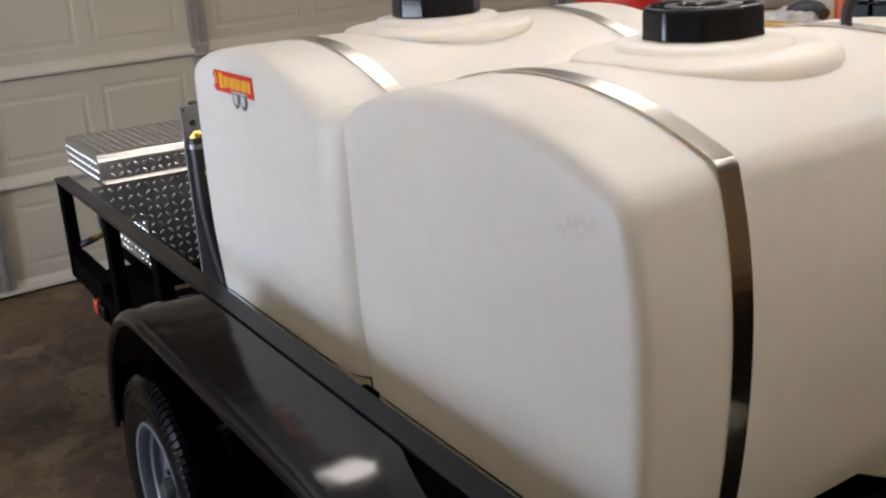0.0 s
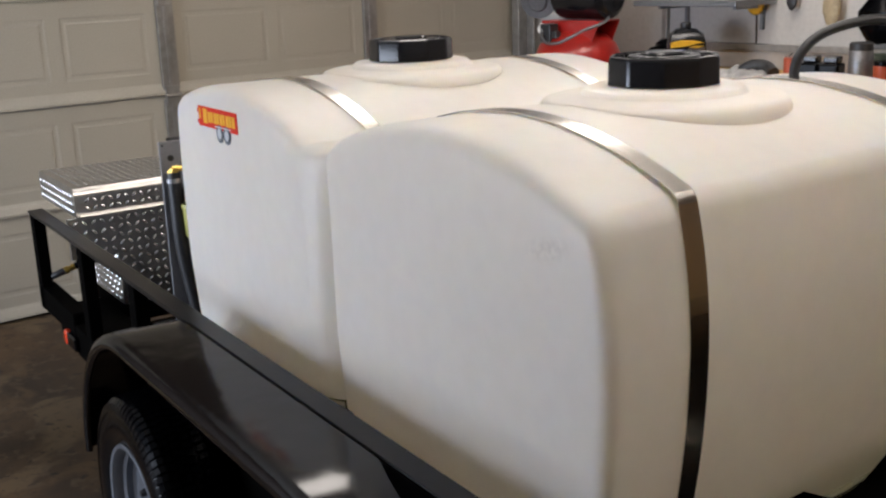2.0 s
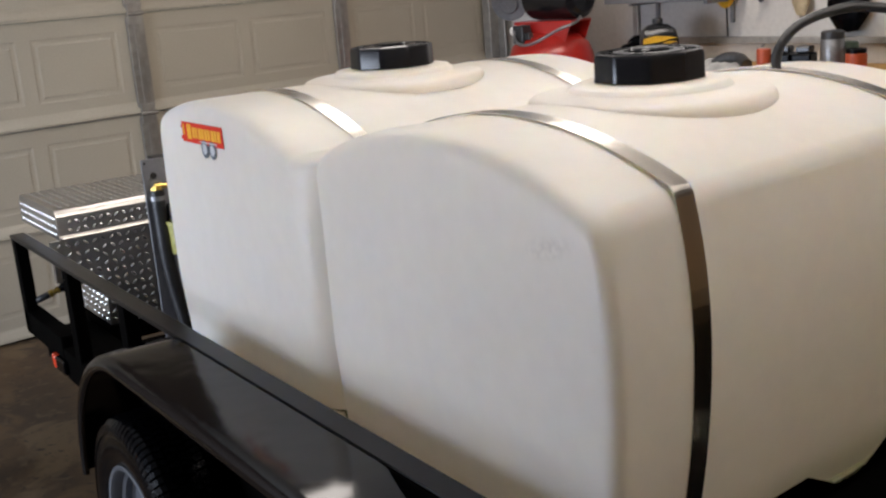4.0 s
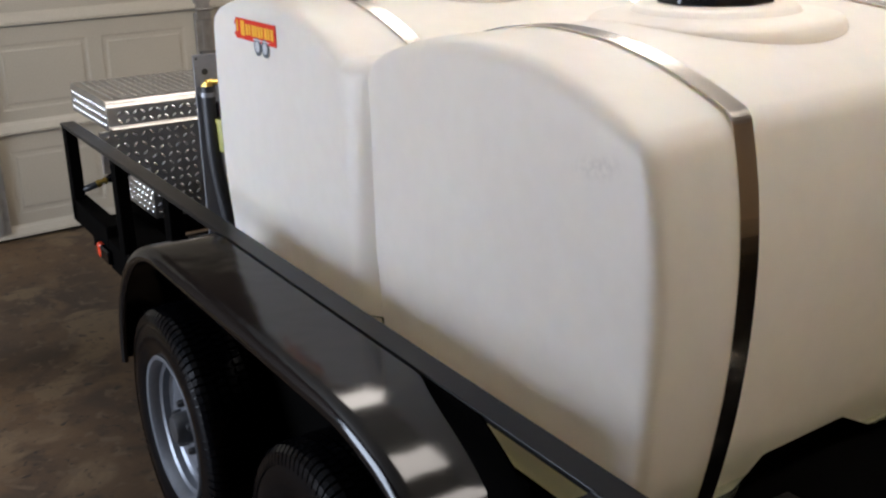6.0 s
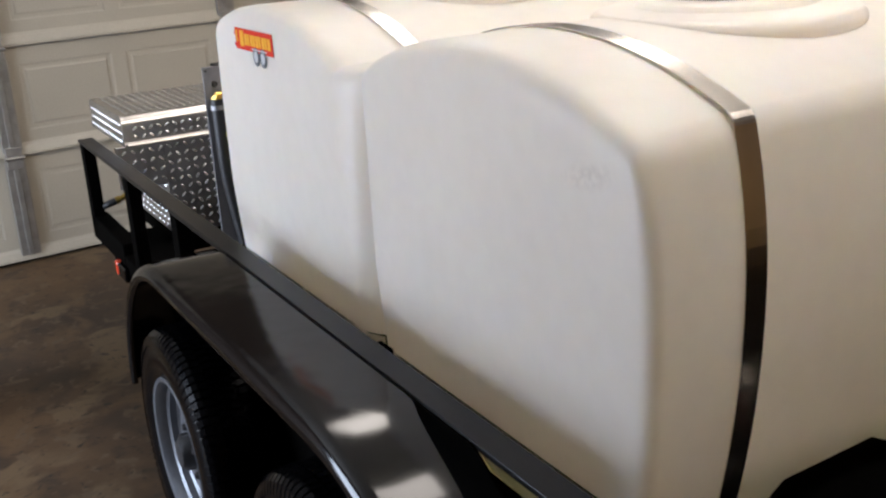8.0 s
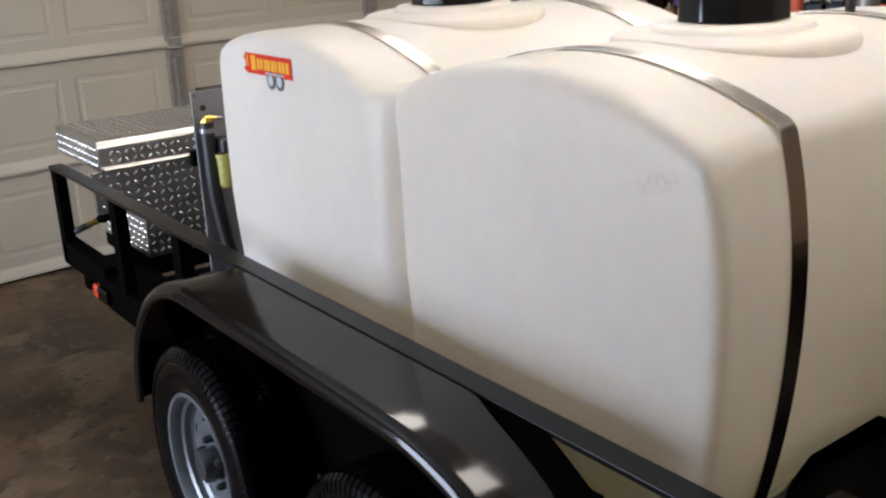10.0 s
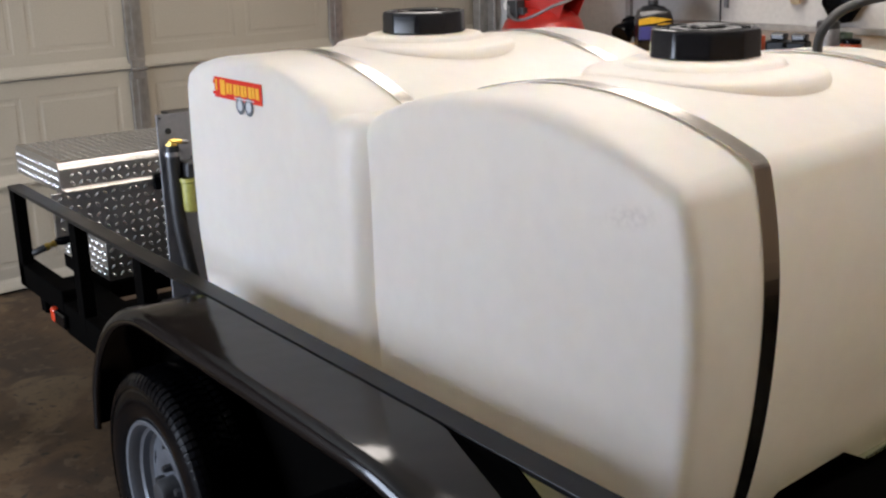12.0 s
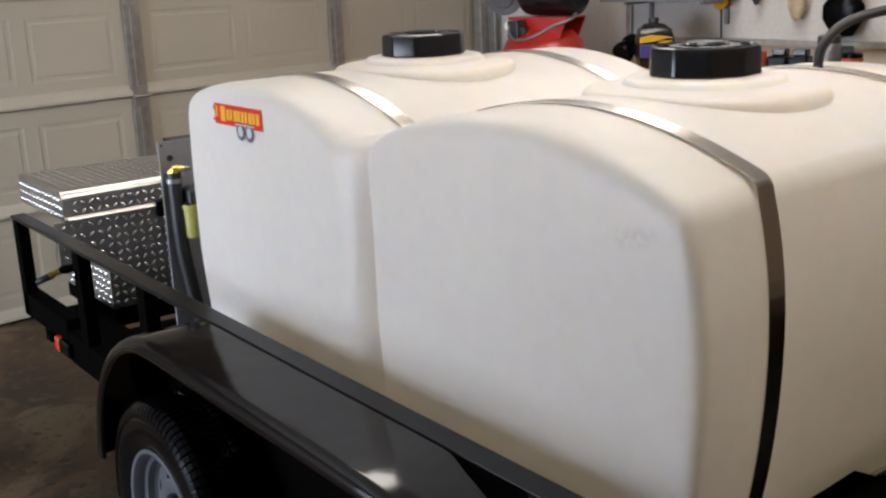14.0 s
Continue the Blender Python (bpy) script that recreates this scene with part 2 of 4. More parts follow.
def lathe(profile, n=48, m=None, turn=None):
    """Spins (radius, height) pairs about z. turn: an outline factor by angle."""
    bm = bmesh.new()
    rings = []
    for r, z in profile:
        if r < 1e-6:
            rings.append([bm.verts.new((0, 0, z))])
        else:
            rings.append([bm.verts.new((r * (turn(i / n) if turn else 1) * math.cos(2 * math.pi * i / n), r * (turn(i / n) if turn else 1) * math.sin(2 * math.pi * i / n), z)) for i in range(n)])
    for a, b in zip(rings, rings[1:]):
        for i in range(n):
            j = (i + 1) % n
            if len(a) == 1 and len(b) == 1:
                continue
            if len(a) == 1:
                bm.faces.new((a[0], b[i], b[j]))
            elif len(b) == 1:
                bm.faces.new((a[i], b[0], a[j]))
            else:
                bm.faces.new((a[i], b[i], b[j], a[j]))
    bmesh.ops.recalc_face_normals(bm, faces=bm.faces[:])
    if m is not None:
        bmesh.ops.transform(bm, matrix=m, verts=bm.verts)
    return bm


def smooth_path(points, n=10):
    """A rounded line through the points."""
    p = [Vector(q) for q in points]
    p = [p[0] * 2 - p[1]] + p + [p[-1] * 2 - p[-2]]
    out = []
    for i in range(1, len(p) - 2):
        for k in range(n):
            t = k / n
            out.append(0.5 * (2 * p[i] + (p[i + 1] - p[i - 1]) * t + (2 * p[i - 1] - 5 * p[i] + 4 * p[i + 1] - p[i + 2]) * t * t + (3 * p[i] - p[i - 1] - 3 * p[i + 1] + p[i + 2]) * t ** 3))
    out.append(p[-2])
    return out


def tube(points, r, n=12, caps=True, curl=10):
    pts = smooth_path(points, curl) if curl > 1 else [Vector(q) for q in points]
    bm = bmesh.new()
    rings, up = [], Vector((0.123, 0.2, 1))
    for i, p in enumerate(pts):
        d = (pts[min(i + 1, len(pts) - 1)] - pts[max(i - 1, 0)]).normalized()
        a = d.cross(up)
        a = (a if a.length > 1e-4 else d.cross(Vector((1, 0, 0)))).normalized()
        b = d.cross(a)
        up = a.cross(d)
        rings.append([bm.verts.new(p + r * (math.cos(2 * math.pi * k / n) * a + math.sin(2 * math.pi * k / n) * b)) for k in range(n)])
    for a, b in zip(rings, rings[1:]):
        for k in range(n):
            bm.faces.new((a[k], a[(k + 1) % n], b[(k + 1) % n], b[k]))
    if caps:
        bm.faces.new(rings[0][::-1])
        bm.faces.new(rings[-1])
    bmesh.ops.recalc_face_normals(bm, faces=bm.faces[:])
    return bm


def strip(section, path):
    """Sweeps a closed (a, b) section along frames of (place, side, out)."""
    bm = bmesh.new()
    rings = [[bm.verts.new(p + s * a + o * b) for a, b in section] for p, s, o in path]
    n = len(section)
    for a, b in zip(rings, rings[1:]):
        for k in range(n):
            bm.faces.new((a[k], a[(k + 1) % n], b[(k + 1) % n], b[k]))
    bm.faces.new(rings[0][::-1])
    bm.faces.new(rings[-1])
    bmesh.ops.recalc_face_normals(bm, faces=bm.faces[:])
    return bm


def rod(a, b, r, n=12):
    return tube([a, b], r, n, curl=1)


# ---------------------------------------------------------------- the garage
def wall(name, rows, label, material="wall"):
    ob = part(name, boxes(*rows), M[material], m=ROOM)
    return tagged(ob, label, "wall", kind="structure")


tagged(part("floor", box(LEFT_U - 6, WALL_U + 0.2, BACK_V - 0.2, DOOR_V + 0.3, -0.2, 0), M["floor"], m=ROOM), "brown stained concrete garage floor with dark blotches", "floor", kind="structure")
tagged(part("ceiling", box(LEFT_U - 0.2, WALL_U + 0.2, BACK_V - 0.2, DOOR_V + 0.3, CEIL, CEIL + 0.15), M["ceiling"], m=ROOM), "plain off-white painted garage ceiling", "ceiling", kind="structure")
wall("wall_east", [(WALL_U, WALL_U + 0.15, -0.6, DOOR_V + 0.2, 0, CEIL)], "white painted garage wall with hanging tools")
wall("wall_southeast", [(WALL_U, WALL_U + 0.15, BACK_V, -0.6005, 0, CEIL)], "tan boarded stretch of the garage side wall", "boards")
wall("wall_south", [(LEFT_U, WALL_U, BACK_V - 0.15, BACK_V, 0, CEIL)], "brown plywood garage back wall", "ply")
wall("wall_west", [(LEFT_U - 0.15, LEFT_U, BACK_V, 1.70, 0, CEIL), (LEFT_U - 0.15, LEFT_U, 4.30, DOOR_V + 0.2, 0, CEIL), (LEFT_U - 0.15, LEFT_U, 1.70, 4.30, 2.1, CEIL)], "dark side wall with an open bay", "dark")
wall("wall_north", [(LEFT_U, -1.13, DOOR_V + 0.06, DOOR_V + 0.2, 0, CEIL), (-1.13, 3.80, DOOR_V + 0.06, DOOR_V + 0.2, 2.12, CEIL), (3.80, WALL_U, DOOR_V + 0.06, DOOR_V + 0.2, 0, CEIL)], "dark boarded wall round the garage door", "dark")

for u, v in LAMPS:
    shop = empty("ceiling_light", ROOM @ pose(u, v, CEIL - 0.09))
    tagged(shop, "long white shop light on the ceiling", "ceiling light", "shop lights")
    part("housing", box(-0.62, 0.62, -0.295, 0.295, 0.03, 0.09, 0.008), M["cap"], shop)
    part("diffuser", box(-0.60, 0.60, -0.275, 0.275, 0.0, 0.029, 0.006), M["tube"], shop, "glowing diffuser")

# ---------------------------------------------------------------- the sectional door
SECT = 0.512
STRUTS = (-1.06, 0.155, 1.315, 2.60, 3.79)
door = empty("door_1", ROOM @ pose(0, DOOR_V, 0.012))
tagged(door, "closed cream sectional garage door with embossed panels", "garage door", kind="structure")


def emboss(bm, x0, x1, z0, z1):
    """A raised field with a sunk frame round it, on the face that looks into the room."""
    w, d = 0.024, 0.0026
    outer = [(x0, z0), (x1, z0), (x1, z1), (x0, z1)]
    ys = ((0, 0.0), (w * 0.4, d), (w, d), (w * 1.4, 0.0))
    rings = []
    for off, y in ys:
        rings.append([bm.verts.new((x0 + off, y, z0 + off)), bm.verts.new((x1 - off, y, z0 + off)), bm.verts.new((x1 - off, y, z1 - off)), bm.verts.new((x0 + off, y, z1 - off))])
    for a, b in zip(rings, rings[1:]):
        for k in range(4):
            bm.faces.new((a[k], a[(k + 1) % 4], b[(k + 1) % 4], b[k]))
    bm.faces.new(rings[-1])
    return outer


def door_section():
    bm = bmesh.new()
    xs = [STRUTS[0]]
    holes = []
    for a, b in zip(STRUTS, STRUTS[1:]):
        mid = (a + b) / 2
        for x0, x1 in ((a + 0.10, mid - 0.035), (mid + 0.035, b - 0.10)):
            holes.append((x0, x1))
    z0, z1 = 0.115, SECT - 0.085
    lo, hi = 0.0, SECT - 0.004
    left = STRUTS[0] - 0.06
    right = STRUTS[-1] + 0.03
    # flat skin round the fields
    cuts = [left] + [c for h in holes for c in h] + [right]
    for i, (a, b) in enumerate(zip(cuts, cuts[1:])):
        spans = ((lo, z0), (z1, hi)) if i % 2 else ((lo, z0), (z0, z1), (z1, hi))
        for p, q in spans:
            bm.faces.new([bm.verts.new(c) for c in ((a, 0, p), (b, 0, p), (b, 0, q), (a, 0, q))])
    for h in holes:
        emboss(bm, *h, z0, z1)
    # sloping foot that laps over the joint below, and the body behind
    foot = [(0.0, 0.062), (-0.006, 0.050), (-0.009, 0.046), (-0.022, 0.016), (-0.022, 0.004), (0.0, 0.004)]
    ends = [[bm.verts.new((x, y, z)) for y, z in foot] for x in (left, right)]
    for k in range(len(foot) - 1):
        bm.faces.new((ends[0][k], ends[1][k], ends[1][k + 1], ends[0][k + 1]))
    absorb(bm, box(left, right, 0.012, 0.045, lo, hi))
    bmesh.ops.recalc_face_normals(bm, faces=bm.faces[:])
    return bm


sections = part("door_section", door_section(), M["door"], door)
for k in range(1, 4):
    s = link(new("door_section", sections.data), door)
    s.matrix_basis = pose(0, 0, k * SECT)
seal = part("bottom_seal", box(STRUTS[0] - 0.06, STRUTS[-1] + 0.03, -0.006, 0.04, -0.008, 0.0), M["rubber"], door, "black rubber bottom seal")
for x in STRUTS[:4]:
    for k in range(4):
        w = 0.045
        part("strut", boxes((x - w, x + w, -0.026, -0.004, k * SECT + 0.030, k * SECT + SECT - 0.020), (x - w * 0.3, x + w * 0.3, -0.031, -0.026, k * SECT + 0.030, k * SECT + SECT - 0.020), bevel=0.002), M["galv"], door, "galvanised steel stile")
        if k:
            hinge = bmesh.new()
            absorb(hinge, box(x - 0.038, x + 0.038, -0.033, -0.018, k * SECT - 0.055, k * SECT + 0.05, 0.003))
            absorb(hinge, rod((x - 0.045, -0.036, k * SECT - 0.002), (x + 0.045, -0.036, k * SECT - 0.002), 0.009))
            part("hinge", hinge, M["galv"], door)
track = bmesh.new()
absorb(track, boxes((3.705, 3.795, -0.10, -0.035, 0, 2.3), (3.775, 3.79, -0.16, -0.1, 0, 2.3), bevel=0.003))
part("track", track, M["galv"], door, "vertical galvanised door track")

# ---------------------------------------------------------------- the tank
Y0, Y1, W, BASE = 0.137, 1.960, 1.16, 0.55
ARCH = (0.595, 1.575)


def tank_top(y):
    z = max(1.370 - 0.50 * (y - c) ** 2 for c in ARCH)
    return max(1.272, z) if 0.8 < y < 1.4 else z


def tank_groove(y, z):
    """The waist: two rounded lobes that meet in a crease, shallower towards the crown."""
    up = max(0.0, min(1.0, (z - 1.05) / 0.22))
    w, d = 0.082 + 0.022 * up, 0.040 - 0.014 * up
    q, r = max(0.0, w - abs(y - 1.040)), (w * w + d * d) / (2 * d)
    return r - math.sqrt(r * r - q * q)


def tank_end(z, x=0.2, far=False):
    """How the two end faces belly out, and draw back towards the off side."""
    b = (0.57 if z > 1.03 else 0.32) * (z - 1.03) ** 2
    return Y1 - 0.4 * b if far else Y0 + b + (0.045 if x > 0.2 else 0.14) * (x - 0.2)


def tank_bottom(x):
    """Feet and a raised belly."""
    pts = ((0.0, 0.562), (0.295, 0.566), (0.343, 0.634), (0.585, 0.640), (0.690, 0.580), (0.80, 0.577), (0.835, 0.625), (0.95, 0.66), (1.16, 0.70))
    for (a, p), (b, q) in zip(pts, pts[1:]):
        if x <= b:
            return p + (q - p) * max(0, (x - a)) / (b - a)
    return pts[-1][1]


def tank_ring(y, inset, r):
    """The closed cross-section at y, drawn in by inset, corners rounded by r."""
    top = tank_top(y) - inset
    x0, x1, z0 = inset, W - inset, BASE + inset
    n, k = 30, 26

    def spread(a, b, c):
        return [a + (b - a) * (0.5 - 0.5 * math.cos(math.pi * i / c)) for i in range(c)]
    q = [(x, top) for x in spread(x0, x1, n)] + [(x1, z) for z in spread(top, z0, k)] + [(x, z0) for x in spread(x1, x0, n)] + [(x0, z) for z in spread(z0, top, k)]
    res = []
    for x, z in q:
        cx, cz = min(max(x, x0 + r), x1 - r), min(max(z, z0 + r), top - r)
        d = math.hypot(x - cx, z - cz)
        if d > 1e-9:
            x, z = cx + r * (x - cx) / d, cz + r * (z - cz) / d
        low = max(0.0, (0.87 - z) / 0.31)
        s = 1 if x < W / 2 else -1
        edge = max(0.0, 1 - (x if s > 0 else W - x) / 0.14)
        x += s * edge * (tank_groove(y, z) + 0.02 * low)
        if z < 0.70:
            f = min(1, (0.70 - z) / 0.05)
            z += f * (max(z, tank_bottom(x)) - z)
        res.append((x, z))
    return res


def tank_shell():
    bm = bmesh.new()
    rn, rf = 0.027, 0.10
    rings = []
    cx, cz = W / 2, 1.0

    def add(y, inset):
        fn = max(0.0, 1 - (y - Y0) / 0.30)
        ff = max(0.0, 1 - (Y1 - y) / 0.30)
        ring = []
        for x, z in tank_ring(y, inset, 0.040 + 0.5 * min(inset, 0.03)):
            yy = y + fn * fn * (tank_end(z, x) - Y0) + ff * ff * (tank_end(z, x, True) - Y1)
            lift = max(0.0, (z - 1.10) / 0.27)
            ring.append(bm.verts.new((x, yy, z + min(1, lift) * (tank_top(yy) - tank_top(y)))))
        rings.append(ring)
    for s in (0.003, 0.1, 0.2, 0.3, 0.4, 0.5, 0.6, 0.7, 0.8, 0.9, 0.96):
        pts = tank_ring(Y0, rn, 0.0535)
        rings.append([bm.verts.new((cx + s * (x - cx), tank_end(cz + s * (z - cz), cx + s * (x - cx)), cz + s * (z - cz))) for x, z in pts])
    for a in range(0, 8):
        t = math.pi / 2 * a / 7
        add(Y0 + rn * (1 - math.cos(t)), rn * (1 - math.sin(t)))
    for y in list(np.linspace(Y0 + 0.06, 0.93, 30)) + list(np.linspace(0.935, 1.145, 43)) + list(np.linspace(1.165, Y1 - 0.12, 22)):
        add(y, 0)
    for a in range(0, 9):
        t = math.pi / 2 * a / 8
        add(Y1 - rf + rf * math.sin(t), rf * (1 - math.cos(t)))
    for s in (0.8, 0.5, 0.25, 0.02):
        pts = tank_ring(Y1, rf, 0.055)
        rings.append([bm.verts.new((cx + s * (x - cx), tank_end(cz + s * (z - cz), 0, True), cz + s * (z - cz))) for x, z in pts])
    n = len(rings[0])
    for a, b in zip(rings, rings[1:]):
        for k in range(n):
            bm.faces.new((a[k], a[(k + 1) % n], b[(k + 1) % n], b[k]))
    bm.faces.new(rings[0])
    bm.faces.new(rings[-1][::-1])
    # the raised collars round the two fill openings
    for c in ARCH:
        absorb(bm, lathe([(0.266, 1.25), (0.258, 1.31), (0.254, 1.348), (0.250, 1.361), (0.242, 1.369), (0.230, 1.3725), (0.176, 1.3745), (0.168, 1.377), (0.162, 1.386), (0.155, 1.3915), (0.120, 1.393), (0.0, 1.393)], 96, pose(W / 2, c, 0)))
    bmesh.ops.recalc_face_normals(bm, faces=bm.faces[:])
    return bm


def tank_water():
    """The shallow filling that shows through the wall as a level line."""
    bm = bmesh.new()
    rings = [[bm.verts.new((x, y + 0.045 * max(-0.1, x - 0.2) * (y < 0.3), min(z, 0.690))) for x, z in tank_ring(y, 0.007, 0.04)] for y in (0.196, 0.22, 0.3, 0.9, 1.0, 1.04, 1.08, 1.2, 1.6, 1.9)]
    n = len(rings[0])
    for a, b in zip(rings, rings[1:]):
        for k in range(n):
            bm.faces.new((a[k], a[(k + 1) % n], b[(k + 1) % n], b[k]))
    bm.faces.new(rings[0])
    bm.faces.new(rings[-1][::-1])
    bmesh.ops.recalc_face_normals(bm, faces=bm.faces[:])
    return bm


tank = empty("water_tank", pose(0, 0, 0))
tagged(tank, "large milky white plastic water tank strapped on the trailer", "water tank")
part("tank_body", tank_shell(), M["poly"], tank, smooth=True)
part("water", tank_water(), M["water"], tank, "shallow greenish water in the tank")


def fill_lid(y):
    def facets(a):
        q = (a * 10) % 1 - 0.5
        return 0.9 * math.cos(math.pi / 10) / math.cos(2 * math.pi * q / 10) + 0.12
    lid = part("lid", lathe([(0.0, 0.0), (0.128, 0.0), (0.132, 0.003), (0.131, 0.008), (0.130, 0.050), (0.127, 0.057), (0.120, 0.059), (0.114, 0.052), (0.088, 0.051), (0.084, 0.058), (0.060, 0.059), (0.056, 0.054), (0.0, 0.056)], 80, None, facets), M["lid"], tank, "black plastic screw lid with a stepped top", True, pose(W / 2, y, 1.3935, 0, 0, 8) @ Matrix.Diagonal((0.865, 0.865, 1, 1)))
    for k in range(12):
        part("rib", box(0.058, 0.117, -0.0025, 0.0025, 0.050, 0.0575, 0.001), M["lid"], lid, m=pose(0, 0, 0, 0, 0, 30 * k))
    part("vent_cap", lathe([(0.0, 0.054), (0.046, 0.054), (0.048, 0.061), (0.044, 0.065), (0.0, 0.065)], 32), M["lid"], lid, smooth=True)


for y in ARCH:
    fill_lid(y)

# sticker on the side: a red trailer shape with two wheels; lettering as bars
def sticker():
    st = part("decal", boxes((-0.0022, -0.0008, 1.447, 1.702, 1.262, 1.314), (-0.0021, -0.0008, 1.702, 1.712, 1.268, 1.276), (-0.0021, -0.0008, 1.702, 1.709, 1.296, 1.306)), M["decal"], tank, "red trailer-shaped sticker with yellow lettering bars")
    for a, b in ((1.640, 1.667),):
        part("letter_bar", boxes((-0.0032, -0.0022, a, b, 1.271, 1.309)), M["yellow"], st)
    y = 1.634
    for k in range(9):
        part("letter_bar", boxes((-0.0032, -0.0022, y - (0.0165, 0.013, 0.0175, 0.015)[k % 4], y, 1.275 + 0.001 * (k % 2), 1.303)), M["yellow"], st)
        y -= 0.0198
    part("letter_bar", boxes((-0.0032, -0.0022, 1.684, 1.694, 1.280, 1.308)), M["yellow"], st)
    part("underline", boxes((-0.0032, -0.0022, 1.487, 1.590, 1.2675, 1.2700)), M["paper"], st)
    for yc in (1.517, 1.564):
        part("wheel_print", lathe([(0.0, 0.0), (0.0225, 0.0), (0.0225, 0.0012), (0.0, 0.0012)], 28, pose(-0.0012, yc, 1.2520, 0, -90, 0)), M["grey"], st)
        part("wheel_print", lathe([(0.0, 0.0), (0.0135, 0.0), (0.0135, 0.0008), (0.0, 0.0008)], 24, pose(-0.0026, yc, 1.2520, 0, -90, 0)), M["pale"], st)


sticker()


def strap(x):
    """A flat steel band over both crowns and down the two ends."""
    pts = []
    for z in np.linspace(0.555, 1.262, 26):
        pts.append((tank_end(z, x) - 0.003, z))
    y0 = tank_end(1.285, x)
    a, c, b = Vector(pts[-1]), Vector((y0 - 0.006, tank_top(y0) + 0.003)), Vector((y0 + 0.018, tank_top(y0 + 0.018) + 0.003))
    for k in range(1, 8):
        t = k / 8
        pts.append(tuple((1 - t) ** 2 * a + 2 * t * (1 - t) * c + t * t * b))
    for y in np.linspace(y0 + 0.018, 1.93, 90):
        pts.append((y, tank_top(y) + 0.003))
    for z in np.linspace(1.255, 0.62, 14):
        pts.append((tank_end(z, x, True) + 0.0015, z))
    path = []
    for i, (y, z) in enumerate(pts):
        a, b = pts[max(i - 1, 0)], pts[min(i + 1, len(pts) - 1)]
        d = Vector((0, b[0] - a[0], b[1] - a[1])).normalized()
        path.append((Vector((x, y, z)), Vector((1, 0, 0)), Vector((0, -d.z, d.y))))
    bm = strip([(-0.021, 0), (0.021, 0), (0.021, 0.002), (-0.021, 0.002)], path)
    return tagged(part("tank_strap", bm, M["steel"]), "brushed stainless steel strap over the white tank", "strap", "tank straps")


strap(0.213)
strap(W - 0.207)

# ---------------------------------------------------------------- the trailer
trailer = empty("utility_trailer", pose(0, 0, 0))
tagged(trailer, "black steel tandem-axle utility trailer carrying the tank", "trailer")
FLOOR_Z, DECK = 0.43, 0.555
RAIL_X, RAIL_Z, RAIL_END = -0.155, 0.802, 3.21


def side_parts(mirror):
    s = (lambda b: b) if not mirror else (lambda b: (bmesh.ops.transform(b, matrix=Matrix.Translation((W, 0, 0)) @ Matrix.Diagonal((-1, 1, 1, 1)), verts=b.verts), bmesh.ops.reverse_faces(b, faces=b.faces[:]), b)[2])
    part("top_rail", s(boxes((RAIL_X, -0.102, -1.2, RAIL_END, RAIL_Z - 0.012, RAIL_Z), bevel=0.002)), M["satin"], trailer)
    for y in (3.18, 2.535, 1.99, -0.9):
        part("post", s(box(RAIL_X + 0.004, RAIL_X + 0.046, y - 0.03, y + 0.03, 0.42, RAIL_Z - 0.0125, 0.002)), M["deck"], trailer)
    part("side_beam", s(boxes((RAIL_X + 0.005, RAIL_X + 0.065, -1.2, 2.72, 0.36, 0.47), bevel=0.004)), M["deck"], trailer)
    part("fender", s(fender()), M["black"], trailer, "glossy black rolled steel fender", True)
    part("wheel_well", s(wheel_well()), M["deck"], trailer, "matte black inner plate of the wheel well")
    part("step_bar", s(step_bar()), M["satin"], trailer, "black steel bar welded to the rail")
    part("side_panel", s(box(RAIL_X + 0.003, RAIL_X + 0.009, -1.2, 0.045, 0.371, RAIL_Z - 0.0155)), M["deck"], trailer, "matte black side panel")
    part("weld_bead", s(tube([(RAIL_X - 0.004, 0.004 + 0.0065 * k, RAIL_Z - 0.0005 + 0.0008 * (k % 2)) for k in range(9)], 0.0028, 8, curl=2)), M["satin"], trailer)


def fender_line():
    """The side profile: rear drop, long flat crown, tighter front drop."""
    zt, r, f, a1, b1 = 0.804, 0.46, 0.58, 0.37, 0.17
    pts = [(1.93, 0.36)]
    pts += [(1.93 - r + r * math.cos(radians(a)), zt - r + r * math.sin(radians(a))) for a in np.linspace(6, 90, 18)]
    pts += [(y, zt) for y in np.linspace(1.42, f + 0.05, 12)]
    pts += [(f - a1 * math.sin(radians(a)), zt - b1 + b1 * math.cos(radians(a))) for a in np.linspace(0, 88, 36)]
    pts += [(f - a1, 0.56), (f - a1, 0.46), (f - a1, 0.40)]
    return pts


def well_outline():
    return [(1.90, 0.36), (1.88, 0.52), (1.74, 0.71), (1.60, 0.775), (1.50, 0.7985), (0.345, 0.7985), (0.312, 0.782), (0.270, 0.758), (0.236, 0.738), (0.207, 0.738), (0.200, 0.70), (0.196, 0.36)]


def wheel_well():
    """Flat plate between the fender and the deck."""
    bm = bmesh.new()
    faces = [[bm.verts.new((x, y, z)) for y, z in well_outline()] for x in (RAIL_X - 0.0055, RAIL_X - 0.0008)]
    bm.faces.new(faces[0])
    bm.faces.new(faces[1][::-1])
    n = len(faces[0])
    for i in range(n):
        bm.faces.new((faces[0][i], faces[1][i], faces[1][(i + 1) % n], faces[0][(i + 1) % n]))
    bmesh.ops.recalc_face_normals(bm, faces=bm.faces[:])
    return bm


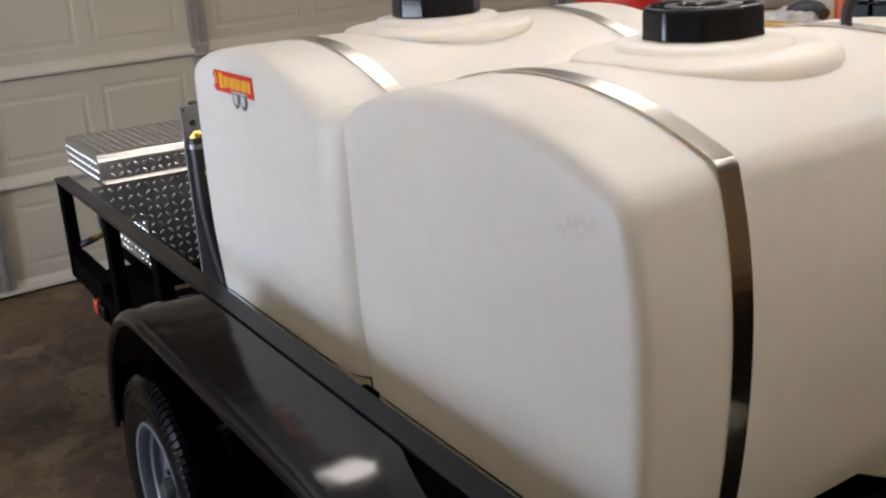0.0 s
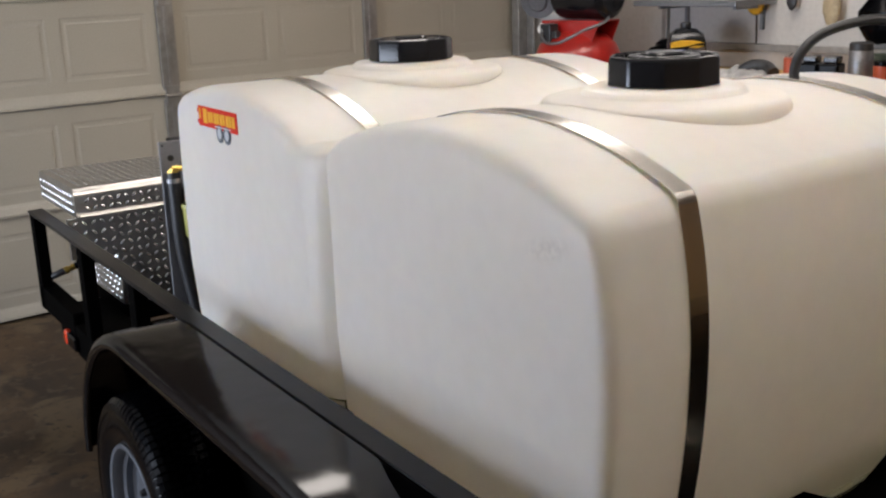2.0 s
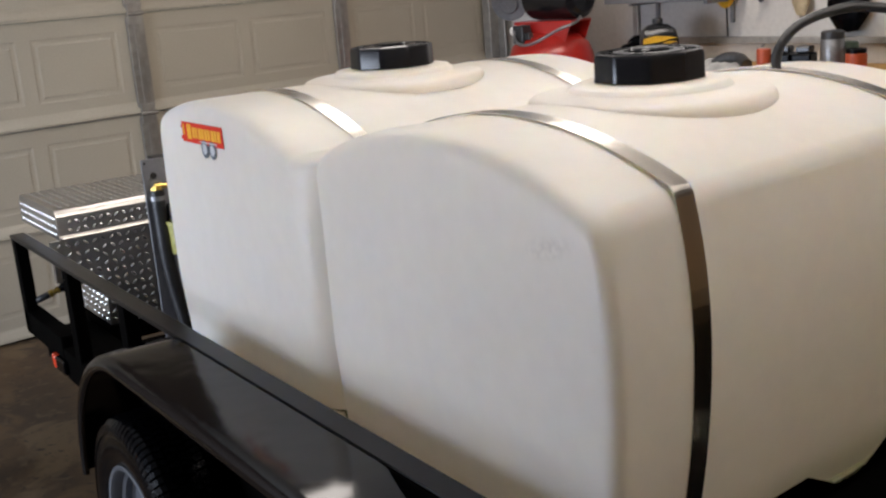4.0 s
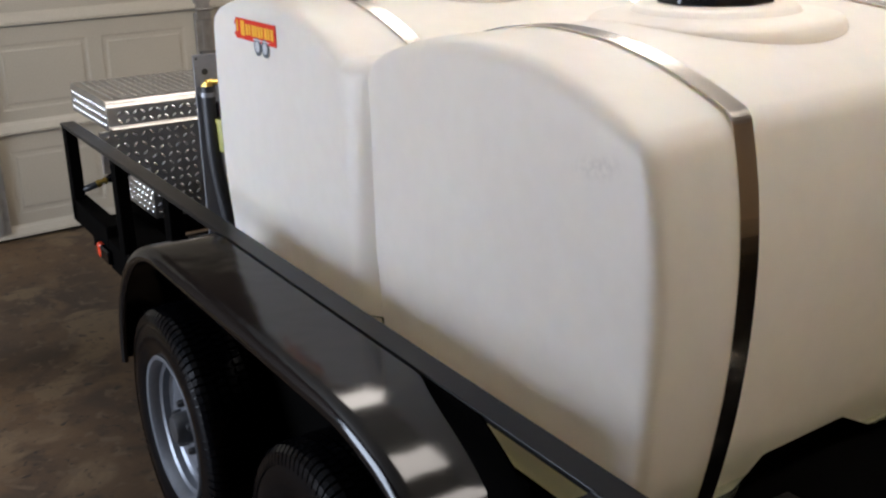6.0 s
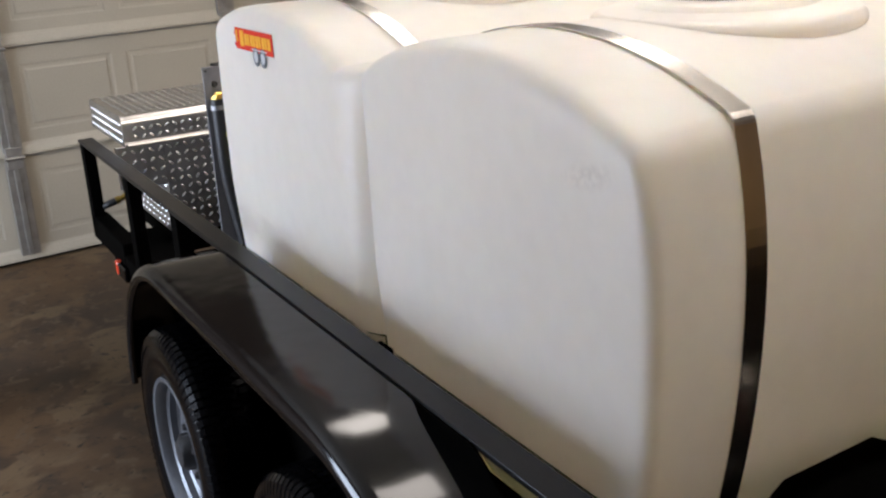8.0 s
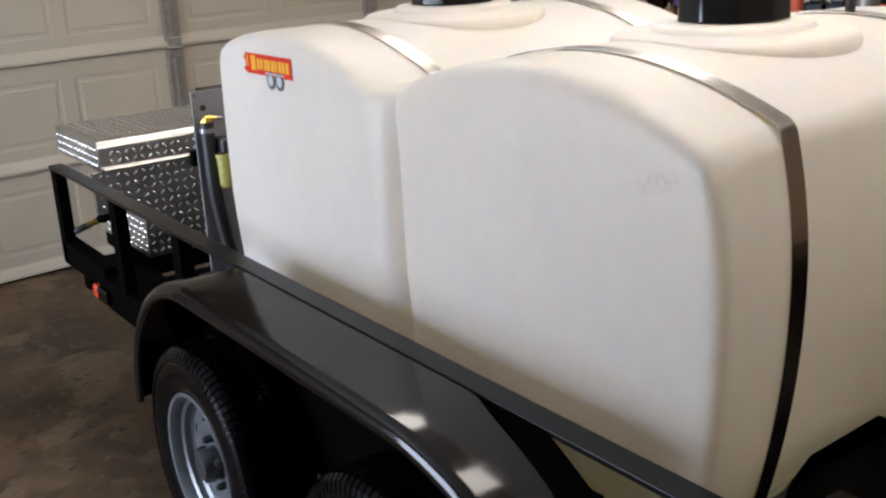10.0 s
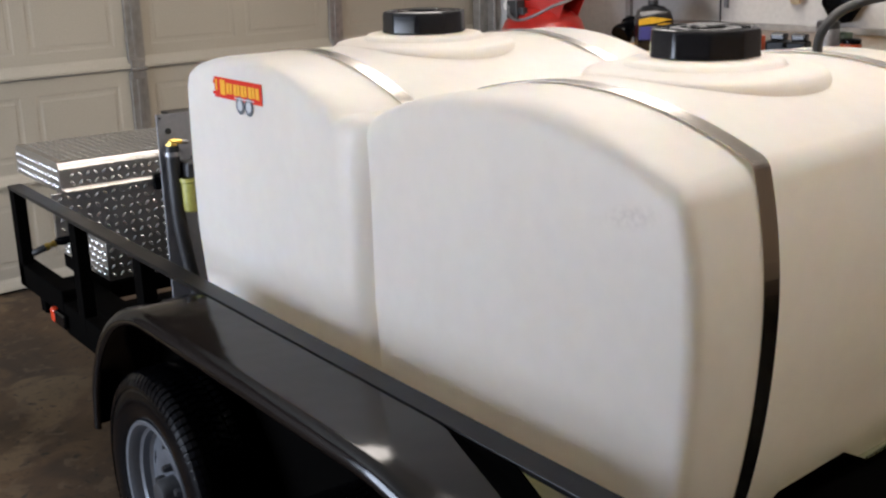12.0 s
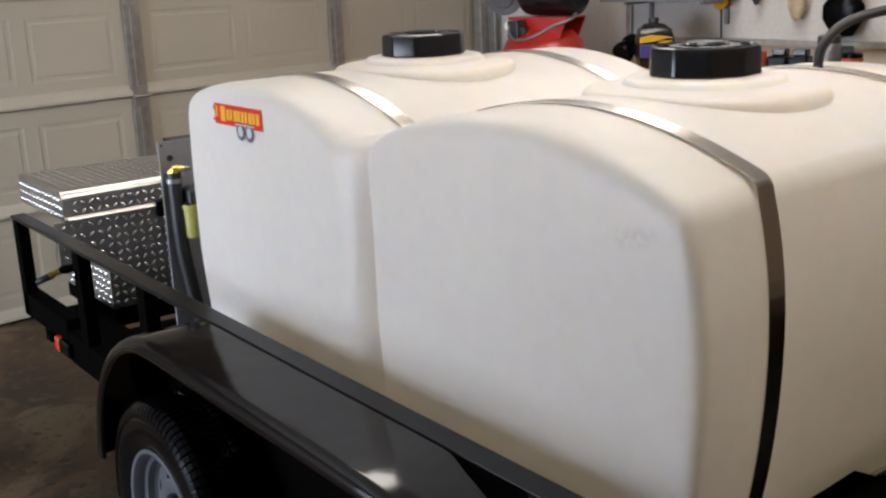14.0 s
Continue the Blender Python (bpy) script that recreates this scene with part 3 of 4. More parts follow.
def step_bar():
    """A flat bar square to the rail, with a rounded inside corner, and its prop."""
    r, n = 0.035, 8
    x1, zt, zb = RAIL_X - 0.0015, RAIL_Z - 0.001, RAIL_Z - 0.014
    line = [(x1, 0.060), (-0.36, 0.050), (-0.36, -0.010), (x1 - r, -0.002)]
    line += [(x1 - r + r * math.sin(radians(a)), -0.002 - r + r * math.cos(radians(a))) for a in np.linspace(10, 90, n)]
    bm = bmesh.new()
    top, low = [[bm.verts.new((x, y, z)) for x, y in line] for z in (zt, zb)]
    bm.faces.new(top)
    bm.faces.new(low[::-1])
    for i in range(len(line)):
        j = (i + 1) % len(line)
        bm.faces.new((top[i], low[i], low[j], top[j]))
    absorb(bm, box(-0.358, -0.346, -0.005, 0.045, 0.44, zb + 0.002, 0.002))
    absorb(bm, box(-0.357, RAIL_X + 0.02, -0.004, 0.044, 0.428, 0.4395, 0.002))
    bmesh.ops.recalc_face_normals(bm, faces=bm.faces[:])
    return bm


def fender():
    pts = fender_line()
    x0, x1 = -0.161, -0.350
    bm = bmesh.new()
    rings = []
    for i, (y, z) in enumerate(pts):
        a, b = pts[max(i - 1, 0)], pts[min(i + 1, len(pts) - 1)]
        d = Vector((0, b[0] - a[0], b[1] - a[1])).normalized()
        out = Vector((0, d.z, -d.y))
        if out.z < -1e-6 or (abs(out.z) < 1e-6 and out.y * (1 if y > 1 else -1) < 0):
            out = -out
        p = Vector((0, y, z))
        x0 = -0.164 - 0.048 * (1 - math.exp(-max(0.0, 0.525 - y) / 0.13))
        prof = [(x0, 0), (x1 + 0.028, 0), (x1 + 0.020, -0.0014), (x1 + 0.012, -0.005), (x1 + 0.006, -0.011), (x1 + 0.002, -0.018), (x1, -0.026), (x1 + 0.001, -0.034), (x1 + 0.005, -0.040), (x1 + 0.011, -0.042), (x1 + 0.016, -0.039), (x1 + 0.018, -0.033), (x1 + 0.022, -0.012), (x0, -0.004)]
        rings.append([bm.verts.new(Vector((x, 0, 0)) + p + out * h) for x, h in prof])
    n = len(rings[0])
    for a, b in zip(rings, rings[1:]):
        for k in range(n):
            bm.faces.new((a[k], a[(k + 1) % n], b[(k + 1) % n], b[k]))
    bm.faces.new(rings[0])
    bm.faces.new(rings[-1])
    bmesh.ops.recalc_face_normals(bm, faces=bm.faces[:])
    return bm


side_parts(False)
side_parts(True)
part("deck", box(RAIL_X + 0.065, W - RAIL_X - 0.065, -1.2, 2.72, FLOOR_Z - 0.05, FLOOR_Z, 0.004), M["deck"], trailer)
part("skid", box(0.02, W - 0.02, -0.75, 2.02, FLOOR_Z + 0.001, DECK, 0.004), M["deck"], trailer)
for y in (-1.1, 0.0, 1.0, 2.0, 2.68):
    part("cross_member", box(RAIL_X + 0.066, W - RAIL_X - 0.066, y - 0.03, y + 0.03, 0.30, FLOOR_Z - 0.051, 0.003), M["satin"], trailer)
part("rear_beam", box(RAIL_X + 0.0655, W - RAIL_X - 0.0655, 3.150, 3.209, 0.300, 0.3945, 0.004), M["deck"], trailer)


def tyre_mesh():
    ro, rr, w = 0.345, 0.205, 0.10
    prof = [(rr, -0.085), (rr + 0.012, -0.094), (0.25, -0.104), (0.29, -0.104), (0.314, -0.098), (0.328, -0.086), (0.335, -0.066), (0.338, 0), (0.335, 0.066), (0.328, 0.086), (0.314, 0.098), (0.29, 0.104), (0.25, 0.104), (rr + 0.012, 0.094), (rr, 0.085), (rr - 0.004, 0.0), (rr, -0.085)]
    return lathe(prof, 72)


def tread_mesh():
    bm = bmesh.new()
    n = 92
    for k in range(n):
        for row, (z0, z1, sk, ln) in enumerate(((-0.078, -0.048, 0.2, 0.78), (-0.042, -0.018, -0.25, 0.7), (-0.012, 0.012, 0.3, 0.72), (0.018, 0.042, -0.25, 0.7), (0.048, 0.078, 0.2, 0.78))):
            a0 = 2 * math.pi * (k + 0.5 * (row % 2)) / n
            da = 2 * math.pi / n * ln
            r0, r1 = 0.335, 0.345
            vs = []
            for r in (r0, r1):
                for a, z in ((a0, z0), (a0 + da, z0), (a0 + da + sk * da, z1), (a0 + sk * da, z1)):
                    rr = r - (0.005 if r == r1 and abs(z) > 0.07 else 0)
                    vs.append(bm.verts.new((rr * math.cos(a), rr * math.sin(a), z)))
            for f in ((4, 5, 6, 7), (0, 1, 5, 4), (1, 2, 6, 5), (2, 3, 7, 6), (3, 0, 4, 7)):
                bm.faces.new([vs[i] for i in f])
    # shoulder lugs that wrap round on to the sidewall
    for k in range(n):
        a0, da = 2 * math.pi * (k + 0.2) / n, 2 * math.pi / n * 0.74
        for s in (-1, 1):
            line = ((0.343, 0.072), (0.338, 0.086), (0.326, 0.0975), (0.309, 0.1030), (0.300, 0.1040))
            low = ((0.333, 0.070), (0.326, 0.083), (0.314, 0.092), (0.304, 0.098), (0.298, 0.100))
            rows = [[[bm.verts.new((r * math.cos(a), r * math.sin(a), s * z)) for r, z in ln] for a in (a0, a0 + da)] for ln in (line, low)]
            for i in range(4):
                bm.faces.new((rows[0][0][i], rows[0][1][i], rows[0][1][i + 1], rows[0][0][i + 1]))
                for side in (0, 1):
                    bm.faces.new((rows[0][side][i], rows[0][side][i + 1], rows[1][side][i + 1], rows[1][side][i]))
    bmesh.ops.recalc_face_normals(bm, faces=bm.faces[:])
    return bm


def rim_mesh():
    """Steel disc wheel: flange, drop, dished centre. Holes are cut by leaving faces out."""
    bm = bmesh.new()
    n = 80
    prof = [(0.206, 0.088), (0.212, 0.094), (0.209, 0.098), (0.200, 0.096), (0.192, 0.084), (0.188, 0.068), (0.178, 0.062), (0.175, 0.044), (0.166, 0.036), (0.147, 0.041), (0.119, 0.050), (0.098, 0.055), (0.085, 0.050), (0.060, 0.044), (0.048, 0.044)]
    rings = [[bm.verts.new((r * math.cos(2 * math.pi * i / n), r * math.sin(2 * math.pi * i / n), z)) for i in range(n)] for r, z in prof]
    for q, (a, b) in enumerate(zip(rings, rings[1:])):
        for i in range(n):
            if q == 9 and (i % 10) in (3, 4, 5):
                continue
            bm.faces.new((a[i], a[(i + 1) % n], b[(i + 1) % n], b[i]))
    bmesh.ops.recalc_face_normals(bm, faces=bm.faces[:])
    bmesh.ops.solidify(bm, geom=bm.faces[:], thickness=0.004)
    return bm


def wheel_parts(m):
    wheel = part("wheel", tyre_mesh(), M["rubber"], trailer, "black trailer tyre on a silver steel rim", True, m)
    tagged(part("tread_pattern", tread_mesh(), M["rubber"], wheel), kind="stuff")
    rim = part("rim", rim_mesh(), M["rim"], wheel, "silver painted steel rim with round holes", True)
    part("drum", lathe([(0.0, -0.06), (0.15, -0.06), (0.15, -0.005), (0.05, -0.004), (0.0, -0.004)], 40), M["charcoal"], wheel, smooth=False)
    part("hub_cap", lathe([(0.047, 0.035), (0.045, 0.080), (0.036, 0.092), (0.0, 0.096)], 28), M["charcoal"], wheel, smooth=True)
    for k in range(5):
        a = radians(72 * k + 8)
        part("lug_nut", lathe([(0.012, 0.012), (0.012, 0.032), (0.008, 0.040), (0.0, 0.040)], 6, pose(0.070 * math.cos(a), 0.070 * math.sin(a), 0.032)), M["charcoal"], wheel)
    return wheel


SMALL = Matrix.Scale(0.93, 4)
for y in (1.485, 0.640):
    wheel_parts(pose(-0.258, y, 0.3209, 0, -90, 0) @ SMALL)
    wheel_parts(pose(W + 0.258, y, 0.3209, 0, 90, 0) @ SMALL)
    part("axle", rod((-0.13, y, 0.321), (W + 0.13, y, 0.321), 0.03), M["satin"], trailer)

# ---------------------------------------------------------------- tool box on the rails
BX0, BX1, BY0, BY1, BZ0, BZ1 = -0.052, W + 0.052, 2.905, 3.42, 0.806, 0.915


def lugs(u0, u1, v0, v1, pitch=0.030):
    """Raised bars of tread plate on a plane: u, v in metres, alternating in direction."""
    bm = bmesh.new()
    nu, nv = int((u1 - u0) / pitch), int((v1 - v0) / pitch)
    for i in range(nu):
        for j in range(nv):
            a = 0.78 if (i + j) % 2 else -0.78
            cx, cy = u0 + (i + 0.5) * (u1 - u0) / nu, v0 + (j + 0.5) * (v1 - v0) / nv
            c, s, g = math.cos(a), math.sin(a), min(1.0, pitch / 0.028)
            rings = []
            for f, z in ((1.0, 0.0), (0.70, 0.0019), (0.34, 0.0030)):
                rings.append([bm.verts.new((cx + x * c - y * s, cy + x * s + y * c, z)) for x, y in ((0.0116 * g * f * math.cos(k * math.pi / 4), 0.0050 * g * f * math.sin(k * math.pi / 4)) for k in range(8))])
            for p, q in zip(rings, rings[1:]):
                for k in range(8):
                    bm.faces.new((p[k], p[(k + 1) % 8], q[(k + 1) % 8], q[k]))
            bm.faces.new(rings[-1])
    return bm


toolbox = empty("tool_box", pose(0, 0, 0))
tagged(toolbox, "bright aluminium tread-plate tool box across the trailer rails", "tool box")
lid_line = [(BY0, BZ0), (BY0, BZ0 + 0.010), (BY0 + 0.004, BZ0 + 0.016), (BY0 + 0.007, BZ1 - 0.034)]
lid_line += [(BY0 + 0.039 - 0.032 * math.cos(radians(a)), BZ1 - 0.034 + 0.034 * math.sin(radians(a))) for a in (15, 30, 45, 60, 75, 90)] + [(BY1 - 0.02, BZ1), (BY1, BZ1 - 0.02), (BY1, BZ0)]
lid_bm = strip([(y, z) for y, z in lid_line], [(Vector((x, 0, 0)), Vector((0, 1, 0)), Vector((0, 0, 1))) for x in (BX0, BX1)])
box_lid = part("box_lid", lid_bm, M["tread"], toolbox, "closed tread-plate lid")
lug = bmesh.new()
absorb(lug, lugs(BX0 + 0.02, BX1 - 0.02, BY0 + 0.044, BY1 - 0.025), pose(0, 0, BZ1))
absorb(lug, lugs(BX0 + 0.03, BX1 - 0.02, 0.0, 0.058, 0.0285), pose(0, BY0 + 0.0042, BZ0 + 0.0165, 87.0, 0, 0))
absorb(lug, lugs(BZ0 + 0.004, BZ1 - 0.018, BY0 + 0.022, BY1 - 0.01, 0.0218), pose(BX0, 0, 0, 0, -90, 0))
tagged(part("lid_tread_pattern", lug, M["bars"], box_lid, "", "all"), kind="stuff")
body_bm = box(0.085, W - 0.085, BY0 + 0.008, BY1 - 0.012, 0.451, BZ0 - 0.001, 0.001)
absorb(body_bm, box(-0.085, 0.0851, BY0 + 0.0085, BY0 + 0.0250, BZ0 - 0.155, BZ0 - 0.001, 0.001))
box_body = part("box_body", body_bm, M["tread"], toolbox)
lug = bmesh.new()
absorb(lug, lugs(0.090, W - 0.090, 0.456, BZ0 - 0.004, 0.030), pose(0, BY0 + 0.008, 0, 90, 0, 0))
absorb(lug, lugs(-0.075, 0.090, BZ0 - 0.152, BZ0 - 0.004, 0.030), pose(0, BY0 + 0.0085, 0, 90, 0, 0))
absorb(lug, lugs(0.456, BZ0 - 0.158, BY0 + 0.015, BY1 - 0.015, 0.0255), pose(0.085, 0, 0, 0, -90, 0))
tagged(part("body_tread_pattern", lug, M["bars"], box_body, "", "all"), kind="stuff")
part("lid_edge", rod((BX0 + 0.01, BY0 - 0.003, BZ0 + 0.004), (BX1 - 0.01, BY0 - 0.003, BZ0 + 0.004), 0.006), M["tread"], box_lid)
part("latch", boxes((0.283, 0.325, BY0 - 0.024, BY0 - 0.0005, 0.770, 0.832), (0.291, 0.317, BY0 - 0.030, BY0 - 0.0245, 0.779, 0.823), bevel=0.004), M["rubber"], toolbox, "black paddle latch")
part("box_cradle", box(0.083, W - 0.083, BY0 + 0.004, BY1 - 0.004, 0.3955, 0.4505, 0.003), M["deck"], trailer)

# rear of the trailer: bumper band, marker lamp, lead with a brass coupling
part("bumper", box(RAIL_X + 0.004, RAIL_X + 0.064, 2.721, 3.21, 0.42, 0.51, 0.004), M["deck"], trailer)
lamp_body = part("marker_lamp", box(RAIL_X - 0.012, RAIL_X + 0.05, 2.682, 2.787, 0.381, 0.431, 0.006), M["rubber"], trailer, "black marker lamp housing")
part("lens", box(RAIL_X - 0.014, RAIL_X + 0.045, 2.788, 2.829, 0.379, 0.433, 0.010, 3), M["amber"], lamp_body, "red lens")
lead = part("coupling_lead", tube([(-0.125, 3.215, 0.511), (-0.122, 3.19, 0.53), (-0.098, 3.15, 0.549), (-0.066, 3.14, 0.561)], 0.013), M["hose"], trailer, "black rubber lead", True)
ALONG = look((-0.066, 3.14, 0.561), (0.072, 3.14, 0.600)) @ pose(0, 0, 0, 180, 0, 0)
part("coupling", lathe([(0.0, 0.0), (0.014, 0.0), (0.014, 0.016), (0.010, 0.018), (0.010, 0.030), (0.013, 0.031), (0.013, 0.040), (0.0, 0.040)], 20, ALONG), M["brass"], lead, "brass coupling", True)
part("plug", lathe([(0.0, 0.0405), (0.011, 0.0405), (0.014, 0.050), (0.022, 0.068), (0.023, 0.130), (0.019, 0.137), (0.0, 0.140)], 24, ALONG), M["rubber"], lead, "black rubber plug", True)
part("rear_plate", box(RAIL_X + 0.067, 0.0815, 2.721, 3.20, 0.396, 0.4145, 0.002), M["deck"], trailer)
part("tie_down", boxes((-0.024, -0.004, 0.920, 0.978, 0.471, 0.714), (-0.09, -0.0241, 0.930, 0.968, 0.471, 0.483), bevel=0.003), M["deck"], trailer, "black tie-down tab at the groove")

# ---------------------------------------------------------------- pump set behind the tank
pump = empty("pump_unit", pose(0, 0, 0))
tagged(pump, "grey steel pump panel with black hose and yellow filter", "pump")
part("panel", box(0.090, 0.62, 2.335, 2.343, FLOOR_Z + 0.001, 1.132, 0.001), M["panel"], pump, "grey sheet steel panel")
part("panel_hood", boxes((0.150, 0.62, 2.3435, 2.44, 1.118, 1.128), bevel=0.001), M["satin"], pump, "black sheet hood")
part("port", lathe([(0.0, 0.0), (0.010, 0.0), (0.010, 0.004), (0.0, 0.004)], 20, pose(0.124, 2.335, 1.078, 90, 0, 0)), M["hose"], pump, "dark round port")
part("screw", lathe([(0.0, 0.0), (0.004, 0.0), (0.003, 0.003), (0.0, 0.003)], 12, pose(0.100, 2.335, 1.120, 90, 0, 0)), M["hose"], pump)
part("suction_hose", tube([(0.117, 2.300, 1.038), (0.117, 2.300, 0.95), (0.120, 2.298, 0.80), (0.138, 2.290, 0.64), (0.165, 2.27, 0.4545)], 0.0225, 16), M["hose"], pump, "ribbed black suction hose", True)
part("hose_tail", tube([(0.178, 2.268, 0.84), (0.186, 2.262, 0.75), (0.205, 2.255, 0.64), (0.232, 2.25, 0.446)], 0.014, 12), M["hose"], pump, smooth=True)
fit_bm = lathe([(0.0, 0.0), (0.019, 0.0), (0.019, 0.007), (0.012, 0.008), (0.012, 0.013), (0.0, 0.013)], 6, pose(0.117, 2.300, 1.037))
absorb(fit_bm, rod((0.112, 2.300, 1.050), (0.150, 2.300, 1.046), 0.008))
absorb(fit_bm, rod((0.142, 2.300, 1.047), (0.142, 2.3345, 1.047), 0.007))
part("elbow", fit_bm, M["brass"], pump, "brass elbow fitting")
part("elbow_nipple", rod((0.1505, 2.300, 1.046), (0.170, 2.300, 1.043), 0.0065), M["plate"], pump, "steel nipple")
part("filter_head", box(0.141, 0.215, 2.25, 2.318, 0.935, 0.985, 0.008), M["charcoal"], pump)
part("filter_bowl", lathe([(0.0, 0.0), (0.022, 0.0), (0.028, 0.006), (0.031, 0.095), (0.034, 0.098), (0.034, 0.110), (0.0, 0.110)], 24, pose(0.158, 2.278, 0.824)), M["filter"], pump, "yellow translucent filter bowl", True)
part("filter_bracket", box(0.19, 0.22, 2.3185, 2.3345, 0.90, 0.99, 0.003), M["charcoal"], pump)
part("hose_clamp", lathe([(0.0235, 0.0), (0.0255, 0.0), (0.0255, 0.014), (0.0235, 0.014)], 20, pose(0.117, 2.300, 1.005)), M["plate"], pump)

# vent hose over the tank
hose = part("vent_hose", tube([(1.0, 0.612, 1.352), (1.005, 0.606, 1.41), (1.045, 0.585, 1.458), (1.11, 0.545, 1.484), (1.18, 0.50, 1.487), (1.26, 0.42, 1.45), (1.31, 0.26, 1.28), (1.28, 0.08, 0.95), (1.20, -0.05, 0.64), (1.12, -0.12, 0.593)], 0.0115, 16), M["hose"], None, "", True)
tagged(hose, "black rubber hose arching off the white tank", "hose")

# ---------------------------------------------------------------- east wall: bench, compressor, tools
def at(u, v, z=0.0, rx=0, ry=0, rz=0):
    return ROOM @ pose(u, v, z, rx, ry, rz)


bench = empty("workbench", at(0, 0))
tagged(bench, "plain wooden workbench along the white wall", "workbench")
part("worktop", box(3.30, 3.845, 0.2, 3.15, 1.005, 1.045, 0.004), M["ply"], bench)
for u in (3.36, 3.79):
    for v in (0.3, 1.6, 2.85):
        part("leg", box(u - 0.035, u + 0.035, v - 0.035, v + 0.035, 0, 1.004, 0.003), M["ply"], bench)

comp = empty("air_compressor", at(3.40, 3.53))
tagged(comp, "red upright air compressor with black motor in the corner", "air compressor")
part("receiver", lathe([(0.0, 0.10), (0.12, 0.10), (0.22, 0.14), (0.25, 0.20), (0.25, 1.06), (0.243, 1.12), (0.218, 1.18), (0.165, 1.23), (0.08, 1.256), (0.0, 1.260)], 64), M["red"], comp, "red enamelled air tank", True)
for k in range(3):
    a = radians(120 * k + 30)
    part("foot", boxes((0.15, 0.25, -0.02, 0.02, 0, 0.17), bevel=0.003), M["red"], comp, m=pose(0, 0, 0, 0, 0, math.degrees(a)))
saddle = bmesh.new()
absorb(saddle, box(-0.10, 0.10, -0.22, 0.18, 1.305, 1.315, 0.002))
for y0, y1, t0, t1 in ((-0.22, 0.18, -0.16, 0.12),):
    for x in (-0.10, 0.094):
        v = [saddle.verts.new(c) for c in ((x, y0, 1.305), (x, y1, 1.305), (x, t1, 1.17), (x, t0, 1.17), (x + 0.006, y0, 1.305), (x + 0.006, y1, 1.305), (x + 0.006, t1, 1.17), (x + 0.006, t0, 1.17))]
        for f in ((0, 1, 2, 3), (7, 6, 5, 4), (0, 4, 5, 1), (1, 5, 6, 2), (2, 6, 7, 3), (3, 7, 4, 0)):
            saddle.faces.new([v[i] for i in f])
bmesh.ops.recalc_face_normals(saddle, faces=saddle.faces[:])
part("saddle", saddle, M["red"], comp, "red motor saddle", m=pose(0, 0, 0, 0, 0, 8))
part("motor", lathe([(0.0, -0.20), (0.09, -0.20), (0.125, -0.17), (0.13, -0.14), (0.13, 0.14), (0.125, 0.17), (0.09, 0.20), (0.0, 0.20)], 40, pose(0.02, -0.06, 1.446, 90, 0, 0)), M["lid"], comp, "black motor housing", True)
part("flywheel", lathe([(0.0, -0.02), (0.05, -0.02), (0.06, -0.01), (0.10, -0.012), (0.105, 0.0), (0.10, 0.012), (0.06, 0.01), (0.05, 0.02), (0.0, 0.02)], 40, pose(-0.10, 0.22, 1.42, 0, 70, 30)), M["plate"], comp, "grey flywheel", True)
part("pressure_gauge", lathe([(0.0, 0.0), (0.030, 0.0), (0.032, 0.004), (0.032, 0.022), (0.0, 0.024)], 28, pose(-0.17, 0.10, 1.265, 0, -70, 30)), M["cap"], comp, "small round gauge", True)
part("regulator", boxes((-0.20, -0.13, 0.02, 0.10, 1.20, 1.30), (-0.19, -0.15, -0.02, 0.02, 1.22, 1.26), bevel=0.006), M["charcoal"], comp)
part("braided_line", tube([(-0.185, 0.09, 1.285), (-0.215, 0.07, 1.235), (-0.235, 0.01, 1.200), (-0.235, -0.07, 1.200), (-0.215, -0.15, 1.230), (-0.165, -0.23, 1.275), (-0.08, -0.275, 1.305), (0.0, -0.24, 1.33)], 0.0085), M["plate"], comp, "braided steel line", True)

# flame-printed welding helmet and things on the bench
helmet = empty("welding_helmet", at(3.46, 2.80, 1.047, 0, 0, -45))
helmet.scale = (0.95, 0.95, 0.86)
tagged(helmet, "black welding helmet with yellow flame print on the bench", "welding helmet")


def helmet_shell():
    bm = lathe([(0.0, 0.0), (0.070, 0.0), (0.092, 0.03), (0.100, 0.10), (0.098, 0.18), (0.084, 0.235), (0.05, 0.265), (0.0, 0.275)], 40, None, lambda a: 1 / max(abs(math.cos(2 * math.pi * a)), abs(math.sin(2 * math.pi * a))) ** 0.7)
    for v in bm.verts:
        v.co.x *= 1.15
        if v.co.x < 0:
            v.co.x *= 0.9
    return bm


part("shell", helmet_shell(), M["lid"], helmet, smooth=True)
def print_shape(points, y0=-0.1065, y1=-0.098):
    bm = bmesh.new()
    front, back = [[bm.verts.new((x, y, z)) for x, z in points] for y in (y0, y1)]
    bm.faces.new(front)
    bm.faces.new(back[::-1])
    n = len(points)
    for i in range(n):
        bm.faces.new((front[i], back[i], back[(i + 1) % n], front[(i + 1) % n]))
    return bm


flame = print_shape([(-0.090, 0.158), (-0.090, 0.192), (-0.030, 0.206), (0.040, 0.200), (0.096, 0.186), (0.055, 0.184), (0.025, 0.173), (-0.010, 0.167)])
absorb(flame, print_shape([(0.010, 0.160), (0.045, 0.171), (0.092, 0.168), (0.055, 0.156)]))
part("brown_print", print_shape([(0.000, 0.135), (0.005, 0.158), (0.060, 0.154), (0.094, 0.164), (0.094, 0.128)], -0.1055), M["dark"], helmet, "brown print")
part("flame_print", flame, M["yellowp"], helmet, "yellow flame print")
part("visor", box(-0.088, -0.008, -0.112, -0.09, 0.070, 0.150, 0.004), M["blue"], helmet, "purple-blue tinted visor")
